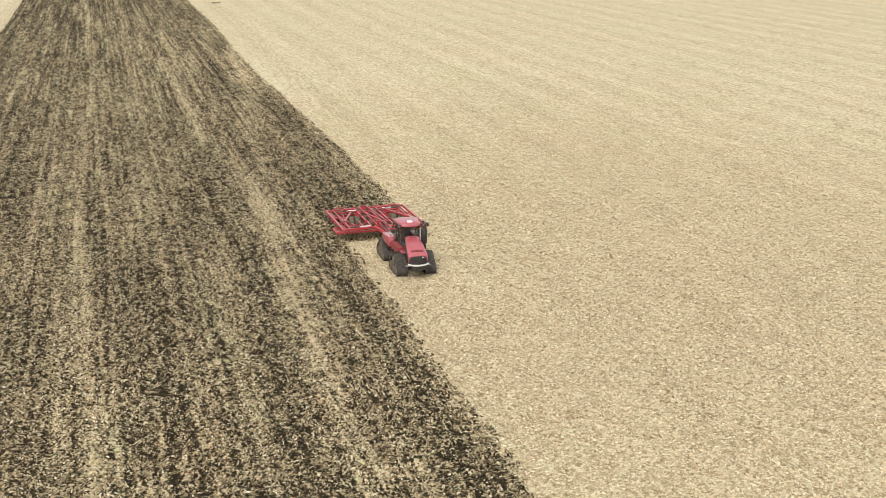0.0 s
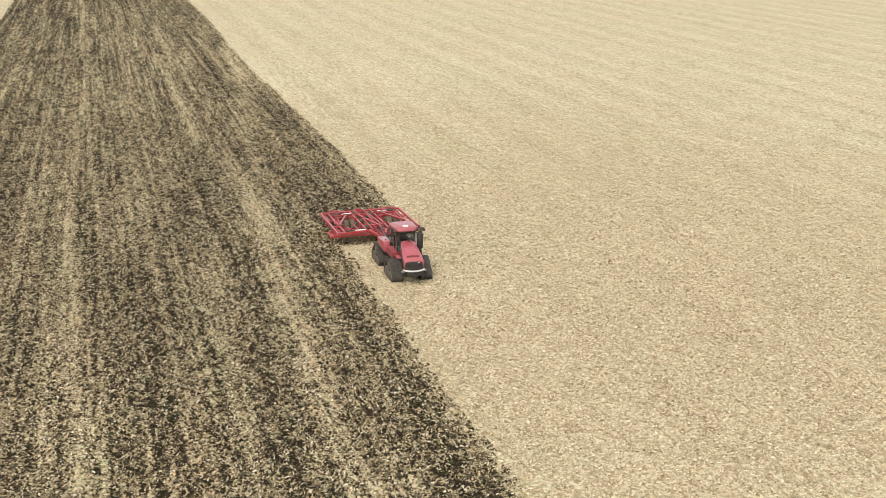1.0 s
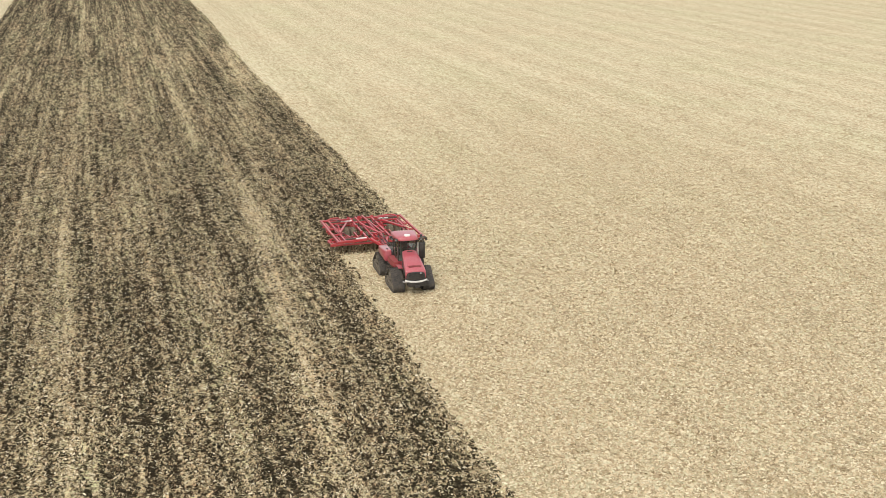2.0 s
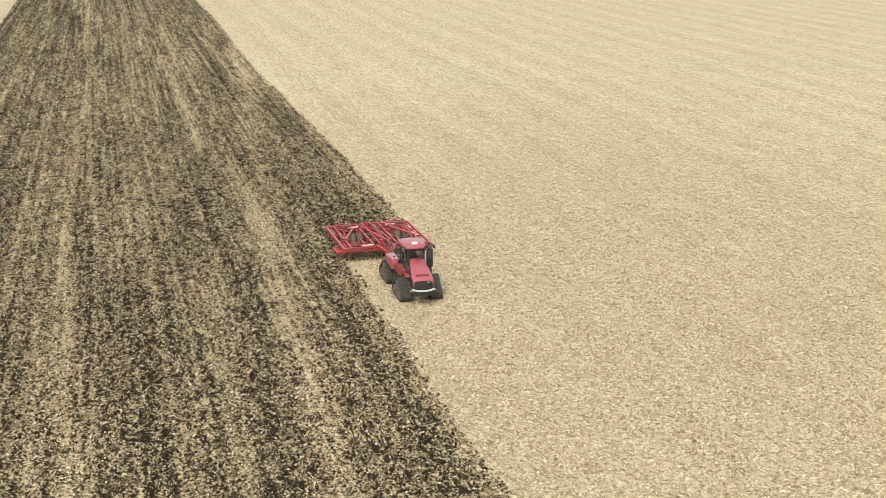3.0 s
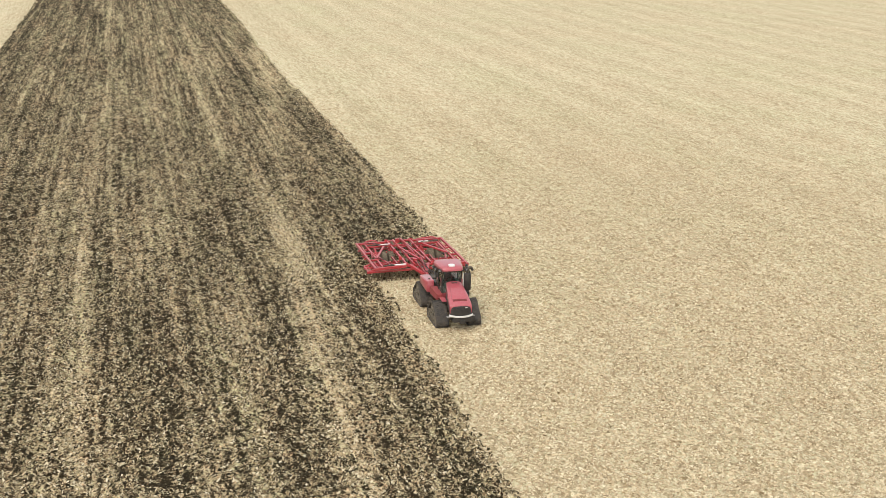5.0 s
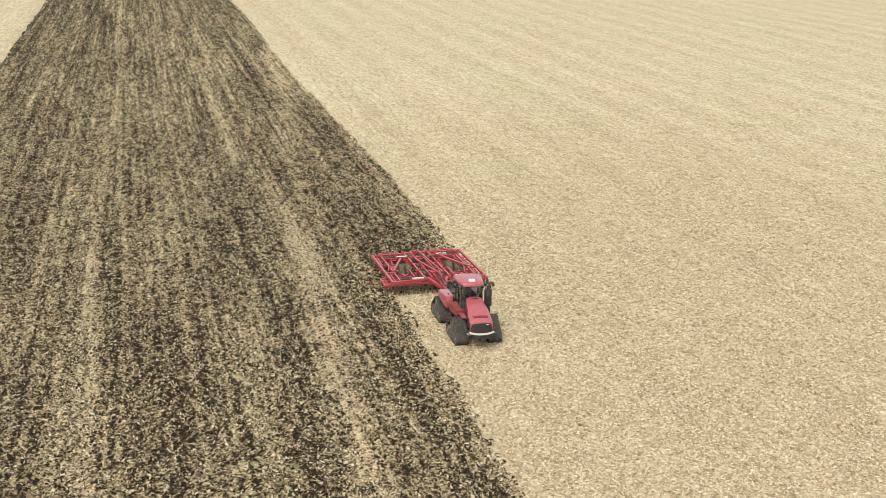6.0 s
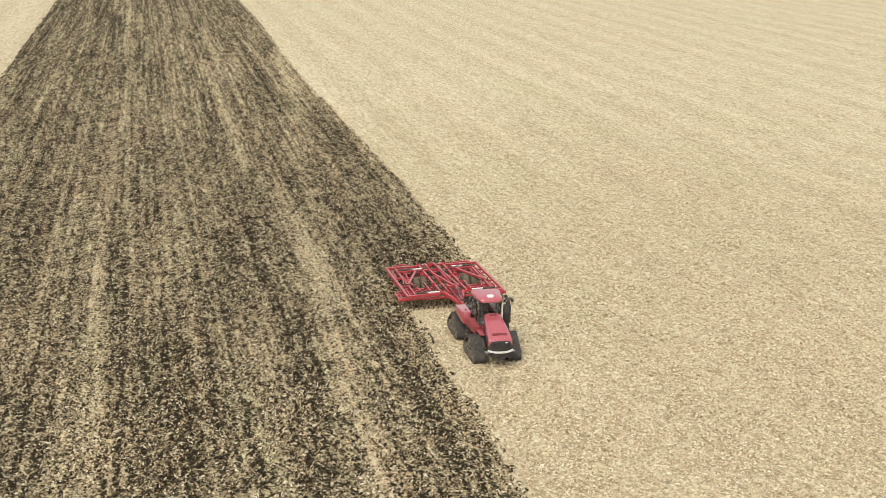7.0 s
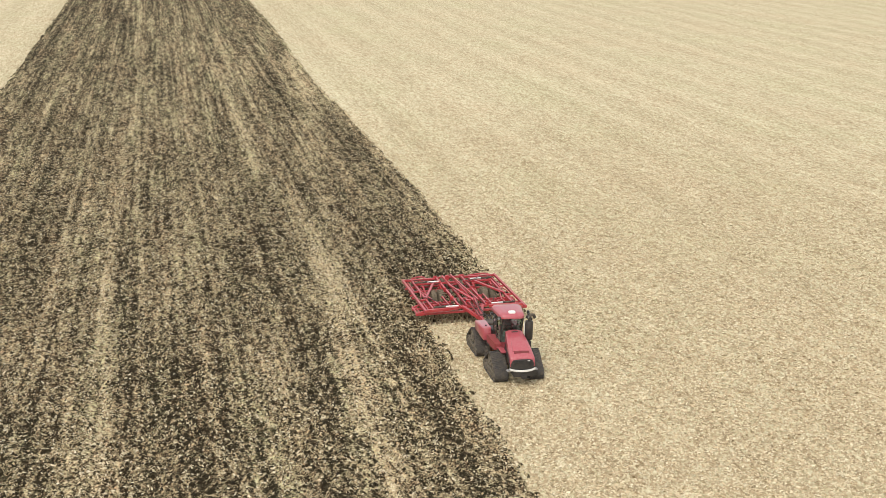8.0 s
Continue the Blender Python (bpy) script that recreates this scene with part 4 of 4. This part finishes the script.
# carrying wheels, two on each side
def carrying_wheel(x, y):
    bm = bmesh.new()
    ring_profile(bm, (x, y, 0.62), 0, [(-0.2, 0.3), (-0.21, 0.5), (-0.17, 0.6), (-0.06, 0.64), (0.06, 0.64), (0.17, 0.6), (0.21, 0.5), (0.2, 0.3)], 32)
    for k in range(20):
        a = 2 * math.pi * k / 20
        for s in (-1, 1):
            c = Vector((x + s * 0.1, y + 0.64 * math.cos(a + s * 0.08), 0.62 + 0.64 * math.sin(a + s * 0.08)))
            m = Matrix.Translation(c) @ Euler((a, 0, 0)).to_matrix().to_4x4() @ Matrix.Diagonal((0.19, 0.05, 0.06, 1))
            bmesh.ops.create_cube(bm, size=1, matrix=m)
    tyre = part("carrying_wheel", bm, MUD_TYRE, tiller, "muddy rubber carrying wheel")
    bm = bmesh.new()
    ring_profile(bm, (x, y, 0.62), 0, [(-0.16, 0.08), (-0.12, 0.26), (-0.19, 0.31), (0.19, 0.31), (0.12, 0.26), (0.16, 0.08)], 24)
    part("rim", bm, FRAME_RED, tyre, "", True)


for x in (-1.95, -1.4, 1.85, 2.42):
    carrying_wheel(x, 11.1)
for x0, x1 in ((-2.35, -1.0), (1.4, 2.8)):
    rail("axle", (x0, 11.1, 0.6), (x1, 11.1, 0.6), 0.12, 0.12, CAST)
    rail("axle_arm", (x0 + 0.02, 11.1, 0.6), (x0 + 0.02, 12.6, ZF - 0.1), 0.12, 0.16)
    rail("axle_arm", (x1 - 0.05, 11.1, 0.6), (x1 - 0.05, 12.6, ZF - 0.1), 0.12, 0.16)

# packer roller behind: rings on a shaft
bm = bmesh.new()
ring_profile(bm, (0, 0, 0), 0, [(-0.03, 0.2), (-0.05, 0.27), (0.0, 0.31), (0.05, 0.27), (0.03, 0.2)], 20)
ring = part("packer_ring", bm, CAKED, tiller, "soil-caked steel packer ring", True)
first = True
for y, off in ((14.4, 0.0), (14.8, 0.11)):
    for x in np.arange(-3.1, 3.05, 0.22) + off:
        if first:
            ring.matrix_basis, first = pose(x, y, 0.24), False
        else:
            o = ring.copy(); scene.collection.objects.link(o); o.matrix_basis = pose(x, y, 0.24)
    rail("packer_shaft", (-3.2, y, 0.24), (3.2, y, 0.24), 0.12, 0.12, CAKED)
for x in (-3.15, -1.2, 0.95, 3.15):
    rail("packer_arm", (x, 13.9, ZF - 0.05), (x, 14.6, 0.55), 0.1, 0.14, CAKED)
    rail("packer_end_plate", (x, 14.3, 0.42), (x, 14.9, 0.42), 0.05, 0.3, CAKED)
rail("packer_beam", (-3.15, 14.6, 0.66), (3.15, 14.6, 0.66), 0.1, 0.1, CAKED)

# hoses
for k, (x, z) in enumerate(((-0.22, 0.0), (-0.1, 0.06), (0.12, 0.03), (0.22, -0.02))):
    bent("hydraulic_hose", [(x * 0.6, 3.8, 1.5 + z), (x, 4.6, 1.62 + z), (x * 1.2, 5.6, 1.3 + z), (x, 7.0, ZF + 0.2), (x * 2.2, 8.6, ZF + 0.16)], 0.022, PLASTIC, tiller)
for s in (-1, 1):
    bent("hydraulic_hose", [(s * 0.9 - 0.2, 8.4, ZF + 0.14), (s * 1.7 - 0.2, 8.3, ZF - 0.1), (s * 2.3 - 0.2, 9.2, ZF + 0.1), (s * 2.9 - 0.1, 9.6, ZF + 0.12)], 0.025, PLASTIC, tiller)
    bent("hydraulic_hose", [(s * 0.9 - 0.2, 12.2, ZF + 0.14), (s * 1.6 - 0.2, 12.5, ZF + 0.2), (s * 2.3 - 0.1, 13.0, ZF + 0.25), (s * 2.9 - 0.1, 12.95, ZF + 0.22)], 0.025, PLASTIC, tiller)


# ---- low dark heaps far out on the stubble ----
def heap(x, y, long, high):
    bm = bmesh.new()
    loops = []
    for u in np.linspace(-1, 1, 13):
        r = max(0.03, math.sqrt(max(0, 1 - u * u))) * (0.8 + 0.35 * math.sin(u * 5 + x))
        loops.append([(x + u * long / 2, y + 0.5 * r * math.cos(a), -0.03 + high * r * max(0, math.sin(a))) for a in np.linspace(0, np.pi, 9)])
    loft(bm, loops)
    ob = part("earth_heap", bm, CLOD, None, "", True)
    return tagged(ob, "low dark heap of earth lying on the stubble", "heap", "heaps on the stubble")


heap(10.2, 256.5, 1.3, 0.45)
heap(11.6, 257, 1.2, 0.4)
